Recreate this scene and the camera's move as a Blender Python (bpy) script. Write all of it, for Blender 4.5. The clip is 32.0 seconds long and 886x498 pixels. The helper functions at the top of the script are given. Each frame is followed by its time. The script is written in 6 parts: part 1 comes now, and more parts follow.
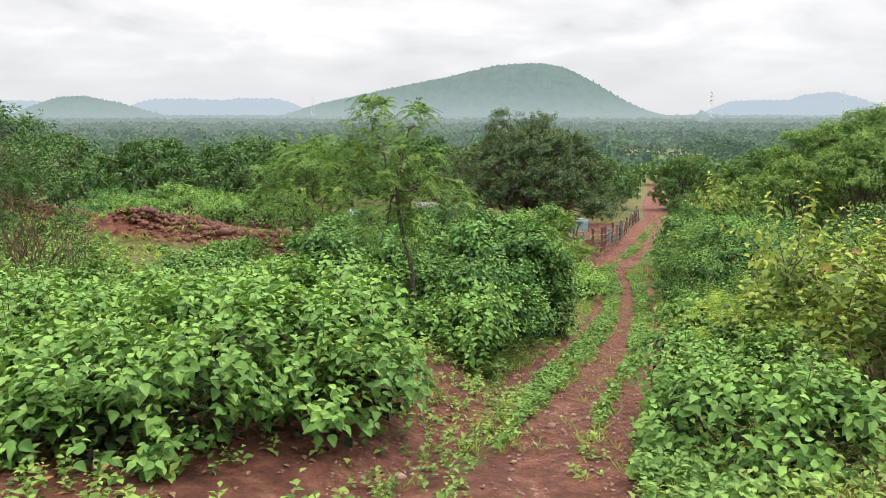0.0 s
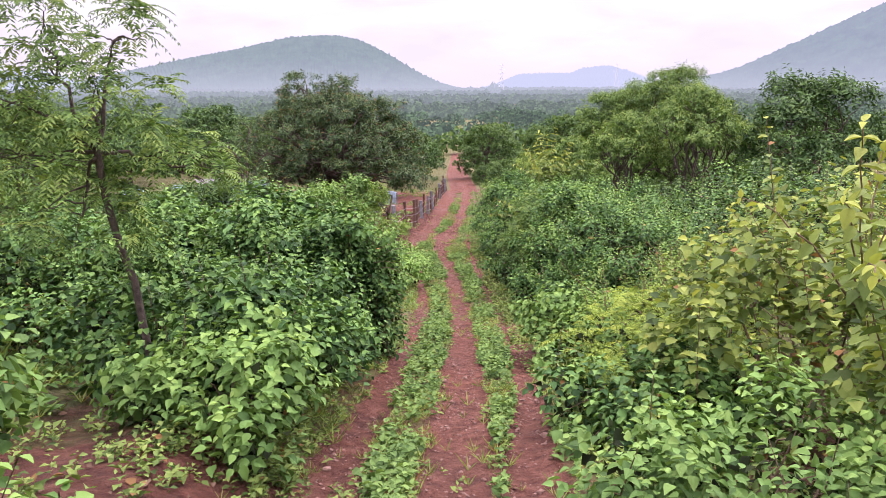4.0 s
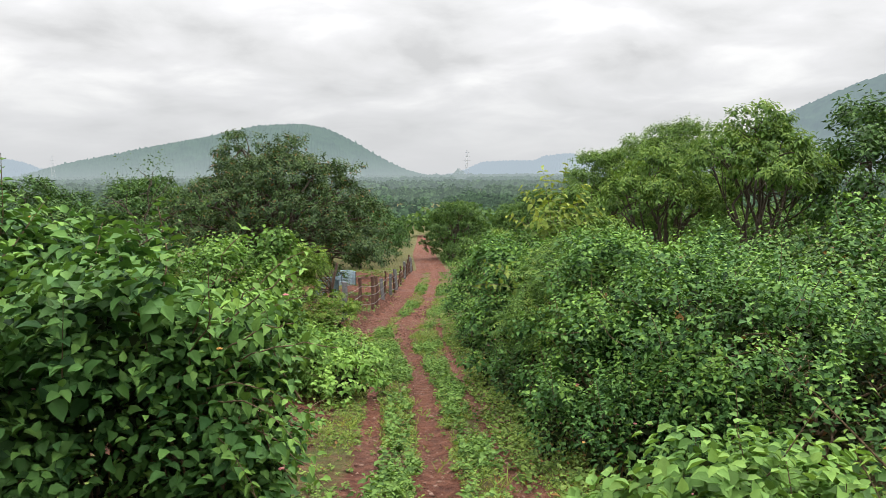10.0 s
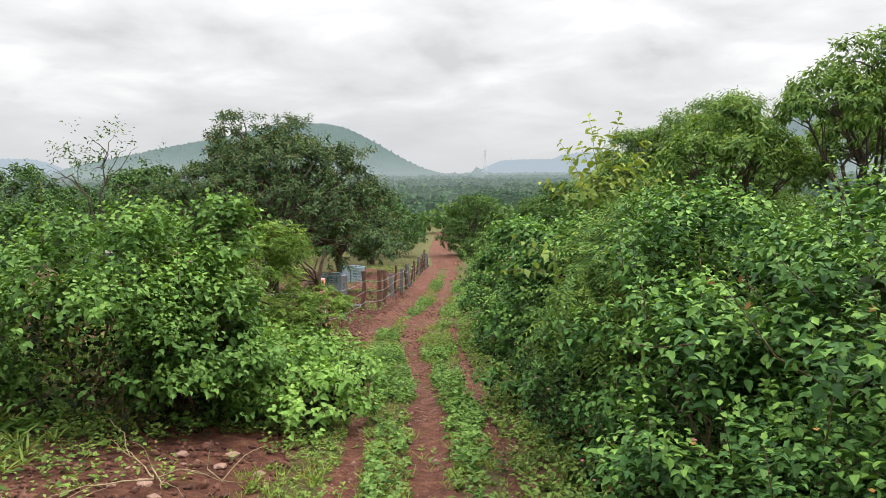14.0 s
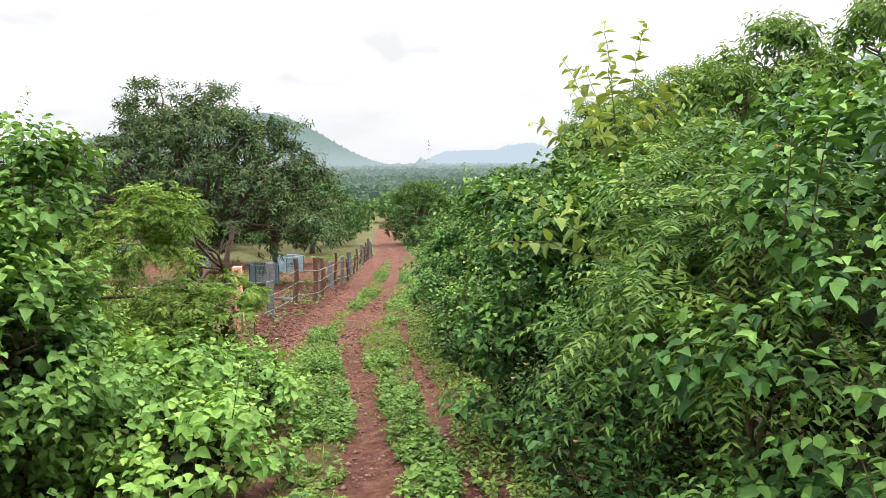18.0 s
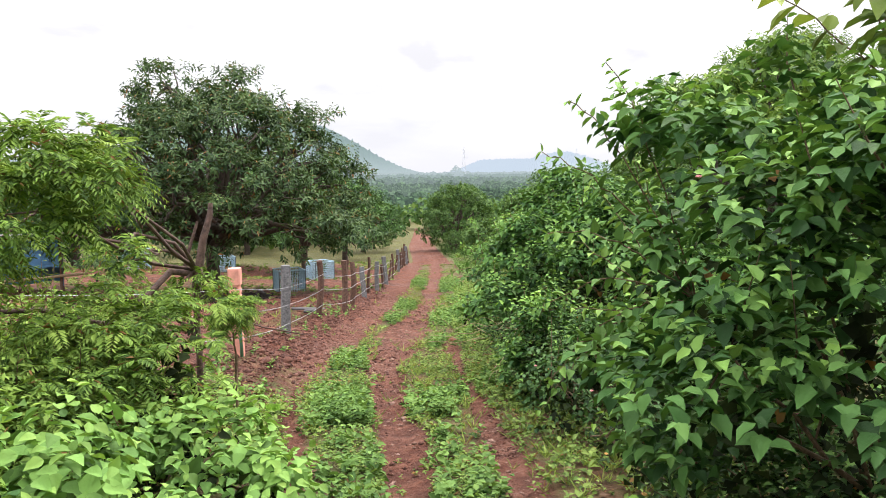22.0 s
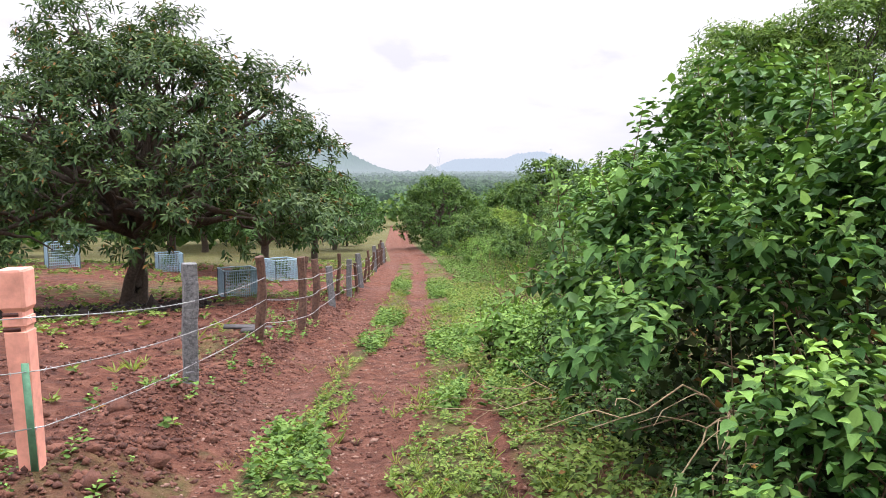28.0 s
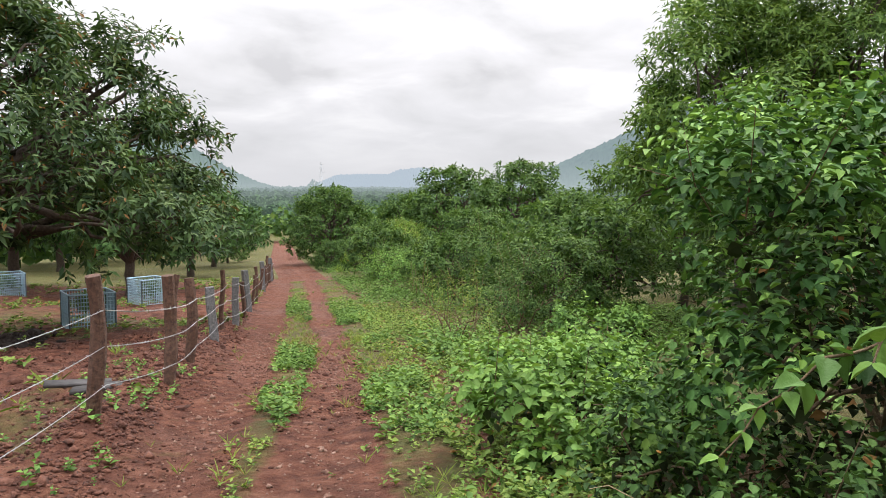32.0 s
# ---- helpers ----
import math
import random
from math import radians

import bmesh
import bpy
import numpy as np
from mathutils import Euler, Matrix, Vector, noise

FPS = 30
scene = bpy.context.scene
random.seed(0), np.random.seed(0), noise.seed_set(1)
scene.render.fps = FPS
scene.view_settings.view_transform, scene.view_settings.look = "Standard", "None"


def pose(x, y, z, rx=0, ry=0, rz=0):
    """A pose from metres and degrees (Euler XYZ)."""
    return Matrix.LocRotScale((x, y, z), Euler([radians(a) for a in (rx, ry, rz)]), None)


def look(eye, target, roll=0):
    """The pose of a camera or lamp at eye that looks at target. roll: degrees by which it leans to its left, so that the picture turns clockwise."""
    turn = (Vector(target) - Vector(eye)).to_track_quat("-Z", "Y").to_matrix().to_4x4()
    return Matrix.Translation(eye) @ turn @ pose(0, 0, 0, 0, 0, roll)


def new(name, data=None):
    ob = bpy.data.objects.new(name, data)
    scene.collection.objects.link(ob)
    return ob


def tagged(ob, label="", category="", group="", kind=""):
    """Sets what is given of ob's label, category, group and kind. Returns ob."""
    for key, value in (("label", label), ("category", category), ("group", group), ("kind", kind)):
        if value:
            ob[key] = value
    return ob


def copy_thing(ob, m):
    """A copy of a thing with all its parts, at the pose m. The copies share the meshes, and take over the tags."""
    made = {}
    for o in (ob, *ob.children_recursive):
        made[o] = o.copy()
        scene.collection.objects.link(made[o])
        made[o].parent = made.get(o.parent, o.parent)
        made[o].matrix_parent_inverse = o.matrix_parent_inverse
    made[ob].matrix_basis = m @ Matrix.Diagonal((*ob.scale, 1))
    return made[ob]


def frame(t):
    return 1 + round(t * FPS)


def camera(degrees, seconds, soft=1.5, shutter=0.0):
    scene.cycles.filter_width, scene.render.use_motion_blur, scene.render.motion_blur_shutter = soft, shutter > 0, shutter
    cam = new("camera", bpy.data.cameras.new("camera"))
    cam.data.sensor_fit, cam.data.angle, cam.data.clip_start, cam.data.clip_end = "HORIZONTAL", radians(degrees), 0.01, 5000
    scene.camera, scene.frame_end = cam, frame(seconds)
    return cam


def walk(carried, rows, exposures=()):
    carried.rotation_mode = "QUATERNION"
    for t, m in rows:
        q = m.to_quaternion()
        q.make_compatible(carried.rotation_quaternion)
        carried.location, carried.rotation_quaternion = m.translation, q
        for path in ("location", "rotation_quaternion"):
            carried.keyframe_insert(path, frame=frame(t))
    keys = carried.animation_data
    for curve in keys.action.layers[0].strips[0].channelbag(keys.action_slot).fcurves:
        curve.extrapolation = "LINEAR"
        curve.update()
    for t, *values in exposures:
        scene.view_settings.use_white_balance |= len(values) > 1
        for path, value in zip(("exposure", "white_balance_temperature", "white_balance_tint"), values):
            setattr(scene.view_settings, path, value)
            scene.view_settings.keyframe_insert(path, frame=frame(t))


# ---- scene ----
cam = camera(59.7, 32.0, soft=0.75)
METRES, EYE, TILT, LEAN, TURN = 28.0, 1.64, -10.0, 0.0, 0.0
SKY_RISE = 3.7
ROWS = [
    (0.0, 0.0, 0.0, 0.0, 0.0, 0.0, -0.0),
    (0.5, -0.0031, 0.0135, 0.0002, -1.14, -1.86, 0.29),
    (1.0, -0.0031, 0.0282, 0.0009, -4.09, -4.47, 0.86),
    (1.5, -0.0015, 0.0459, 0.001, -4.3, -4.76, 0.86),
    (2.0, -0.0004, 0.0652, 0.002, -6.07, -5.07, 1.2),
    (2.5, 0.0035, 0.0851, 0.0036, -6.94, -5.35, 1.4),
    (3.0, 0.0062, 0.1031, 0.0053, -9.12, -4.67, 1.92),
    (3.5, 0.0109, 0.1213, 0.0053, -14.06, -4.0, 2.77),
    (4.0, 0.0147, 0.14, 0.0057, -14.41, -2.27, 2.74),
    (4.5, 0.0191, 0.1602, 0.0043, -14.8, 0.77, 2.81),
    (6.5, 0.0384, 0.2412, 0.0025, -15.6, 3.02, 2.97),
    (7.0, 0.0442, 0.2598, 0.0014, -15.75, 3.56, 2.99),
    (7.5, 0.0473, 0.2757, 0.0011, -15.94, 3.79, 3.0),
    (8.0, 0.0508, 0.2896, 0.0005, -16.26, 3.86, 3.09),
    (8.5, 0.0557, 0.3028, 0.0003, -16.55, 3.9, 3.16),
    (9.0, 0.0592, 0.3169, 0.0002, -16.7, 3.9, 3.15),
    (9.5, 0.0643, 0.33, -0.0005, -16.86, 3.92, 3.22),
    (10.0, 0.0692, 0.3435, -0.0007, -16.87, 3.93, 3.23),
    (10.5, 0.0731, 0.3572, -0.0011, -16.91, 3.92, 3.21),
    (11.0, 0.0792, 0.3722, -0.0016, -17.04, 3.91, 3.3),
    (11.5, 0.0825, 0.3879, -0.0026, -17.21, 3.9, 3.28),
    (12.0, 0.0866, 0.4018, -0.0031, -17.36, 3.88, 3.34),
    (12.5, 0.0907, 0.4147, -0.0033, -15.25, 4.01, 2.94),
    (13.0, 0.0938, 0.4277, -0.0029, -15.24, 3.99, 2.96),
    (13.5, 0.0999, 0.4404, -0.0029, -15.39, 3.97, 3.07),
    (15.5, 0.1168, 0.4935, -0.0029, -16.91, 3.56, 3.29),
    (16.0, 0.1216, 0.5054, -0.0023, -19.31, 3.35, 3.67),
    (16.5, 0.1252, 0.5176, -0.0023, -19.49, 3.27, 3.67),
    (17.0, 0.1281, 0.5315, -0.002, -19.6, 3.1, 3.71),
    (17.5, 0.1309, 0.5462, -0.0015, -19.71, 2.93, 3.73),
    (18.0, 0.1327, 0.5597, -0.0023, -19.62, 3.02, 3.7),
    (18.5, 0.1356, 0.5755, -0.0024, -19.78, 3.01, 3.75),
    (19.0, 0.1384, 0.5896, -0.0023, -19.75, 3.04, 3.75),
    (19.5, 0.1411, 0.6041, -0.0021, -19.83, 3.05, 3.71),
    (20.0, 0.1449, 0.6185, -0.0011, -19.47, 3.08, 3.56),
    (20.5, 0.1473, 0.6338, -0.0009, -18.13, 3.11, 3.37),
    (21.0, 0.1516, 0.6469, -0.0, -18.0, 3.21, 3.48),
    (21.5, 0.1556, 0.6628, -0.0007, -16.98, 3.69, 3.26),
    (22.0, 0.1591, 0.6783, -0.0004, -17.09, 3.82, 3.32),
    (22.5, 0.1638, 0.6925, 0.0007, -17.22, 3.87, 3.43),
    (23.0, 0.1668, 0.7065, 0.0007, -17.36, 3.91, 3.4),
    (23.5, 0.1716, 0.7213, 0.001, -17.55, 3.88, 3.46),
    (24.0, 0.1747, 0.7352, 0.0014, -17.73, 3.9, 3.43),
    (24.5, 0.1752, 0.75, 0.0017, -17.94, 3.89, 3.36),
    (25.0, 0.1784, 0.7646, 0.0026, -18.16, 3.88, 3.42),
    (25.5, 0.181, 0.7796, 0.0033, -18.34, 3.86, 3.46),
    (27.5, 0.197, 0.8459, 0.008, -18.83, 3.7, 3.19),
    (28.0, 0.2005, 0.862, 0.0088, -19.03, 3.66, 3.21),
    (28.5, 0.2046, 0.8793, 0.0096, -19.27, 3.58, 3.31),
    (29.0, 0.2074, 0.8954, 0.0109, -19.43, 3.6, 3.34),
    (29.5, 0.2105, 0.9117, 0.012, -21.64, 3.49, 3.73),
    (30.0, 0.2146, 0.9266, 0.0134, -22.48, 3.46, 3.8),
    (30.5, 0.2158, 0.9423, 0.0144, -26.5, 3.48, 4.35),
    (31.0, 0.2188, 0.9583, 0.0153, -27.24, 3.86, 4.54),
    (31.5, 0.2211, 0.9748, 0.0161, -27.52, 4.21, 4.44),
    (32.0, 0.2235, 0.9907, 0.0168, -27.61, 4.25, 4.41),
]
walk(cam, [(t, pose(0, 0, EYE, TILT, LEAN, TURN) @ pose(METRES * x, METRES * y, METRES * z, 90 + pitch, roll, yaw)) for t, x, y, z, yaw, pitch, roll in ROWS], exposures=[
    (0.0, 0.25, 6500, 11), (0.4, 0.3, 6500, 13), (1.2, 0.8, 6450, 39), (2.1, 0.76, 6300, 43), (3.0, 0.46, 6150, 42), (4.3, 0.44, 6150, 38), (5.2, 0.1, 6500, 16), (6.3, -0.38, 6500, 10), (7.2, -0.32, 6500, 10),
    (8.8, -0.04, 6500, 10), (12.0, 0.05, 6500, 10), (16.0, 0.16, 6500, 10), (17.2, 0.32, 6500, 10), (18.2, 0.47, 6370, 12), (22.5, 0.48, 6350, 16), (23.2, 0.36, 6300, 18), (25.5, 0.46, 6250, 19), (31.0, 0.35, 6320, 18), (31.6, 0.22, 6450, 14), (32.0, 0.12, 6450, 13)])

# ---- world, sun ----
world = bpy.data.worlds.new("overcast_sky")
scene.world = world
world.use_nodes = True
wn, wl = world.node_tree.nodes, world.node_tree.links
wn.clear()


def ramp(tree, fac, stops):
    n = tree.nodes.new("ShaderNodeValToRGB")
    el = n.color_ramp.elements
    while len(el) < len(stops):
        el.new(0.5)
    for e, (p, c) in zip(el, stops):
        e.position, e.color = p, (*c, 1) if len(c) == 3 else c
    tree.links.new(fac, n.inputs["Fac"])
    return n.outputs["Color"]


def math_node(tree, op, a, b=None, clamp=False):
    n = tree.nodes.new("ShaderNodeMath")
    n.operation, n.use_clamp = op, clamp
    for i, v in enumerate((a, b)):
        if v is None:
            continue
        if isinstance(v, (int, float)):
            n.inputs[i].default_value = v
        else:
            tree.links.new(v, n.inputs[i])
    return n.outputs[0]


def mix_col(tree, fac, a, b, mode="MIX"):
    n = tree.nodes.new("ShaderNodeMix")
    n.data_type, n.blend_type = "RGBA", mode
    for i, v in ((0, fac), (6, a), (7, b)):
        if isinstance(v, (int, float)):
            n.inputs[i].default_value = v
        elif isinstance(v, tuple):
            n.inputs[i].default_value = (*v, 1)
        else:
            tree.links.new(v, n.inputs[i])
    return n.outputs[2]


SUN_EL, SUN_AZ = 58.0, 62.0
wt = world.node_tree
sky = wn.new("ShaderNodeTexSky")
sky.sky_type, sky.sun_disc = "NISHITA", False
sky.sun_elevation, sky.sun_rotation = radians(SUN_EL), radians(SUN_AZ)
sky_bg = wn.new("ShaderNodeBackground")
sky_bg.inputs["Strength"].default_value = 0.05
wl.new(sky.outputs[0], sky_bg.inputs["Color"])
coord = wn.new("ShaderNodeTexCoord")
split = wn.new("ShaderNodeSeparateXYZ")
wl.new(coord.outputs["Generated"], split.inputs[0])
up = math_node(wt, "MAXIMUM", split.outputs["Z"], 0.0)
# cloud deck: the direction is laid on a flat sheet high above
flat = math_node(wt, "ADD", up, 0.24)
div = wn.new("ShaderNodeVectorMath")
div.operation = "DIVIDE"
comb = wn.new("ShaderNodeCombineXYZ")
for i in range(3):
    wl.new(flat, comb.inputs[i])
wl.new(coord.outputs["Generated"], div.inputs[0])
wl.new(comb.outputs[0], div.inputs[1])
cl = wn.new("ShaderNodeTexNoise")
cl.inputs["Scale"].default_value, cl.inputs["Detail"].default_value, cl.inputs["Roughness"].default_value = 2.3, 8.0, 0.5
cl.inputs["Distortion"].default_value = 0.25
wl.new(div.outputs[0], cl.inputs["Vector"])
cloud = ramp(wt, cl.outputs["Fac"], [(0.32, (0.665, 0.668, 0.672)), (0.43, (0.79, 0.793, 0.797)), (0.53, (0.87, 0.87, 0.88)), (0.68, (1.08, 1.08, 1.07))])
# low haze is even and pale; the deck grows brighter towards the zenith, as an overcast sky does
low = math_node(wt, "MULTIPLY", up, 7.0, True)
cloud = mix_col(wt, low, (0.75, 0.765, 0.785), cloud)
rise = math_node(wt, "ADD", 0.93, math_node(wt, "MULTIPLY", math_node(wt, "POWER", up, 1.8), SKY_RISE))
cloud_bg = wn.new("ShaderNodeBackground")
wl.new(cloud, cloud_bg.inputs["Color"])
wl.new(rise, cloud_bg.inputs["Strength"])
wmix = wn.new("ShaderNodeMixShader")
wmix.inputs[0].default_value = 0.94
wl.new(sky_bg.outputs[0], wmix.inputs[1])
wl.new(cloud_bg.outputs[0], wmix.inputs[2])
wout = wn.new("ShaderNodeOutputWorld")
wl.new(wmix.outputs[0], wout.inputs["Surface"])

sun = new("sun", bpy.data.lights.new("sun", "SUN"))
sun.data.energy, sun.data.angle, sun.data.color = 2.2, radians(30), (1.0, 0.97, 0.92)
sun.matrix_world = look((0, 0, 0), (-math.sin(radians(SUN_AZ)) * math.cos(radians(SUN_EL)), -math.cos(radians(SUN_AZ)) * math.cos(radians(SUN_EL)), -math.sin(radians(SUN_EL))))


# ---- materials ----
def material(name):
    m = bpy.data.materials.new(name)
    m.use_nodes = True
    t = m.node_tree
    return m, t, t.nodes["Principled BSDF"]


def noise_fac(t, scale, detail=4.0, rough=0.55, vec=None, dist=0.0):
    n = t.nodes.new("ShaderNodeTexNoise")
    n.inputs["Scale"].default_value, n.inputs["Detail"].default_value = scale, detail
    n.inputs["Roughness"].default_value, n.inputs["Distortion"].default_value = rough, dist
    if vec is None:
        vec = t.nodes.new("ShaderNodeNewGeometry").outputs["Position"]
    t.links.new(vec, n.inputs["Vector"])
    return n.outputs["Fac"]


def bump(t, b, fac, dist, strength=1.0):
    n = t.nodes.new("ShaderNodeBump")
    n.inputs["Strength"].default_value, n.inputs["Distance"].default_value = strength, dist
    t.links.new(fac, n.inputs["Height"])
    t.links.new(n.outputs[0], b.inputs["Normal"])


def leaf_material(name, dark, mid, light, young, rough=0.5, through_light=0.2, sere=0.0):
    """Leaves: every leaf has its own green; the attribute 'young' marks fresh growth at the shoot tips and light
    painted on shrub tops.
    """
    m, t, b = material(name)
    dull = lambda col, k: tuple(c * q * k for c, q in zip(col, (1.07, 0.98, 1.14)))
    dark, mid, light, young = dull(dark, 0.62), dull(mid, 1.0), dull(light, 1.12), dull(young, 1.0)
    g = t.nodes.new("ShaderNodeNewGeometry")
    col = ramp(t, g.outputs["Random Per Island"], [(0.0, dark), (0.35, mid), (0.8, light), (1.0, light)])
    a = t.nodes.new("ShaderNodeAttribute")
    a.attribute_name = "young"
    col = mix_col(t, a.outputs["Fac"], col, young)
    if sere > 0:
        w = t.nodes.new("ShaderNodeTexWhiteNoise")
        w.noise_dimensions = "1D"
        t.links.new(g.outputs["Random Per Island"], w.inputs["W"])
        col = mix_col(t, math_node(t, "GREATER_THAN", w.outputs["Value"], 1 - sere), col, (0.24, 0.13, 0.05))
    patch = noise_fac(t, 1.1, 4.0, 0.6)
    col = mix_col(t, 0.55, col, ramp(t, patch, [(0.3, (0.5, 0.56, 0.55)), (0.7, (1.35, 1.28, 1.05))]), "MULTIPLY")
    t.links.new(col, b.inputs["Base Color"])
    b.inputs["Roughness"].default_value = rough + 0.08
    bump(t, b, noise_fac(t, 55.0, 3.0, 0.6), 0.006, 0.6)
    b.inputs["Specular IOR Level"].default_value = 0.13
    tr = t.nodes.new("ShaderNodeBsdfTranslucent")
    t.links.new(mix_col(t, 1.0, col, (1.35, 1.3, 0.7), "MULTIPLY"), tr.inputs["Color"])
    mx = t.nodes.new("ShaderNodeMixShader")
    mx.inputs[0].default_value = through_light
    t.links.new(b.outputs[0], mx.inputs[1])
    t.links.new(tr.outputs[0], mx.inputs[2])
    t.links.new(mx.outputs[0], t.nodes["Material Output"].inputs["Surface"])
    return m


LEAF_LANTANA = leaf_material("lantana_leaves", (0.024, 0.074, 0.020), (0.045, 0.128, 0.032), (0.084, 0.20, 0.046), (0.20, 0.38, 0.068), 0.46, 0.15)
LEAF_FRESH = leaf_material("fresh_leaves", (0.056, 0.142, 0.030), (0.092, 0.205, 0.043), (0.132, 0.272, 0.06), (0.23, 0.40, 0.08), 0.5)
LEAF_LIME = leaf_material("lime_green_leaves", (0.10, 0.19, 0.028), (0.17, 0.29, 0.04), (0.25, 0.38, 0.05), (0.36, 0.48, 0.07), 0.5, 0.25)
LEAF_BRIGHT = leaf_material("bright_leaves", (0.10, 0.215, 0.045), (0.14, 0.295, 0.06), (0.19, 0.37, 0.08), (0.28, 0.46, 0.09), 0.5)
LEAF_DARK = leaf_material("dark_shrub_leaves", (0.024, 0.062, 0.018), (0.04, 0.10, 0.027), (0.066, 0.15, 0.038), (0.15, 0.27, 0.05), 0.45, 0.15)
# near-black leaf colour that stands in for shade inside the shrubs
LEAF_INNER = leaf_material("shade_dark_inner_leaves", (0.014, 0.022, 0.008), (0.02, 0.034, 0.011), (0.03, 0.048, 0.015), (0.03, 0.05, 0.02), 0.8, 0.1, sere=0.04)
LEAF_FINE = leaf_material("fine_leaves", (0.06, 0.135, 0.022), (0.105, 0.20, 0.033), (0.165, 0.29, 0.045), (0.26, 0.40, 0.07), 0.5, sere=0.02)
LEAF_YELLOW = leaf_material("yellow_green_leaves", (0.06, 0.12, 0.028), (0.105, 0.185, 0.04), (0.165, 0.255, 0.052), (0.34, 0.43, 0.07), 0.5, 0.25, sere=0.03)
LEAF_MANGO = leaf_material("mango_leaves", (0.024, 0.058, 0.020), (0.042, 0.094, 0.032), (0.076, 0.142, 0.046), (0.17, 0.23, 0.065), 0.42, 0.16, sere=0.03)
LEAF_STRIP = leaf_material("strip_weed_leaves", (0.05, 0.125, 0.030), (0.085, 0.185, 0.042), (0.13, 0.25, 0.056), (0.20, 0.34, 0.075), 0.55)
LEAF_WOOD = leaf_material("woodland_leaves", (0.035, 0.085, 0.024), (0.055, 0.125, 0.032), (0.085, 0.17, 0.042), (0.15, 0.24, 0.05), 0.5, 0.25)
LEAF_FEATHER = leaf_material("feathery_leaves", (0.05, 0.115, 0.028), (0.08, 0.17, 0.038), (0.125, 0.235, 0.05), (0.22, 0.34, 0.065), 0.5, 0.22)
LEAF_WEED = leaf_material("weed_leaves", (0.06, 0.125, 0.028), (0.105, 0.195, 0.04), (0.17, 0.27, 0.055), (0.25, 0.35, 0.08), 0.55, sere=0.03)


def bark_material(name, a, b2, scale=18.0):
    m, t, b = material(name)
    f = noise_fac(t, scale, 6.0, 0.65)
    t.links.new(ramp(t, f, [(0.3, a), (0.7, b2)]), b.inputs["Base Color"])
    b.inputs["Roughness"].default_value = 0.9
    bump(t, b, f, 0.02)
    return m


BARK = bark_material("bark", (0.03, 0.022, 0.017), (0.11, 0.08, 0.058))
TWIG = bark_material("twig", (0.09, 0.055, 0.03), (0.22, 0.15, 0.085), 30.0)
BARK_RED = bark_material("reddish_bark", (0.04, 0.024, 0.018), (0.145, 0.085, 0.064), 22.0)
DRY = bark_material("dry_stalks", (0.22, 0.15, 0.08), (0.42, 0.32, 0.19), 25.0)
POST_WOOD = bark_material("weathered_post_wood", (0.045, 0.025, 0.018), (0.17, 0.09, 0.06), 26.0)
LITTER = bark_material("dry_leaf_litter", (0.07, 0.038, 0.02), (0.19, 0.11, 0.06), 9.0)
POST_GREY = bark_material("grey_granite_post", (0.07, 0.072, 0.075), (0.25, 0.25, 0.25), 34.0)


def soil_material():
    """Red laterite soil: wet dark and dry pale patches, grit, and thin green film where weeds grow between the wheel ruts."""
    m, t, b = material("red_soil")
    big = noise_fac(t, 0.55, 4.0)
    grit = noise_fac(t, 26.0, 8.0, 0.7)
    mid = noise_fac(t, 4.5, 5.0, 0.6)
    col = ramp(t, mid, [(0.28, (0.052, 0.017, 0.010)), (0.5, (0.135, 0.048, 0.028)), (0.72, (0.25, 0.115, 0.072))])
    col = mix_col(t, 0.5, col, ramp(t, big, [(0.35, (0.72, 0.66, 0.64)), (0.65, (1.2, 1.2, 1.2))]), "MULTIPLY")
    col = mix_col(t, 0.45, col, ramp(t, grit, [(0.3, (0.5, 0.46, 0.44)), (0.65, (1.3, 1.28, 1.25))]), "MULTIPLY")
    a = t.nodes.new("ShaderNodeAttribute")
    a.attribute_name = "green"
    pk = t.nodes.new("ShaderNodeAttribute")
    pk.attribute_name = "packed"
    col = mix_col(t, math_node(t, "MULTIPLY", pk.outputs["Fac"], 0.75), col, ramp(t, noise_fac(t, 9.0, 7.0, 0.7), [(0.3, (0.08, 0.029, 0.018)), (0.5, (0.165, 0.065, 0.04)), (0.7, (0.285, 0.14, 0.095))]))
    film = ramp(t, noise_fac(t, 7.0, 6.0, 0.7), [(0.25, (0.045, 0.065, 0.018)), (0.5, (0.085, 0.135, 0.032)), (0.62, (0.13, 0.175, 0.045)), (0.75, (0.17, 0.115, 0.06))])
    edge = math_node(t, "MULTIPLY", math_node(t, "SUBTRACT", math_node(t, "ADD", a.outputs["Fac"], noise_fac(t, 2.2, 6.0, 0.7)), 0.72), 3.0, True)
    col = mix_col(t, math_node(t, "MULTIPLY", edge, 0.62), col, film)
    t.links.new(col, b.inputs["Base Color"])
    t.links.new(ramp(t, big, [(0.35, (0.72, 0.72, 0.72)), (0.6, (0.95, 0.95, 0.95))]), b.inputs["Roughness"])
    b.inputs["Specular IOR Level"].default_value = 0.25
    h = math_node(t, "ADD", math_node(t, "MULTIPLY", mid, 2.2), grit)
    bump(t, b, h, 0.07)
    return m


SOIL = soil_material()


def clod_material(name, a, b2):
    m, t, b = material(name)
    g = t.nodes.new("ShaderNodeNewGeometry")
    col = ramp(t, g.outputs["Random Per Island"], [(0, a), (1, b2)])
    f = noise_fac(t, 30, 5)
    col = mix_col(t, 0.6, col, ramp(t, f, [(0.3, (0.55, 0.5, 0.5)), (0.7, (1.25, 1.25, 1.25))]), "MULTIPLY")
    t.links.new(col, b.inputs["Base Color"])
    b.inputs["Roughness"].default_value = 0.92
    bump(t, b, f, 0.02)
    return m


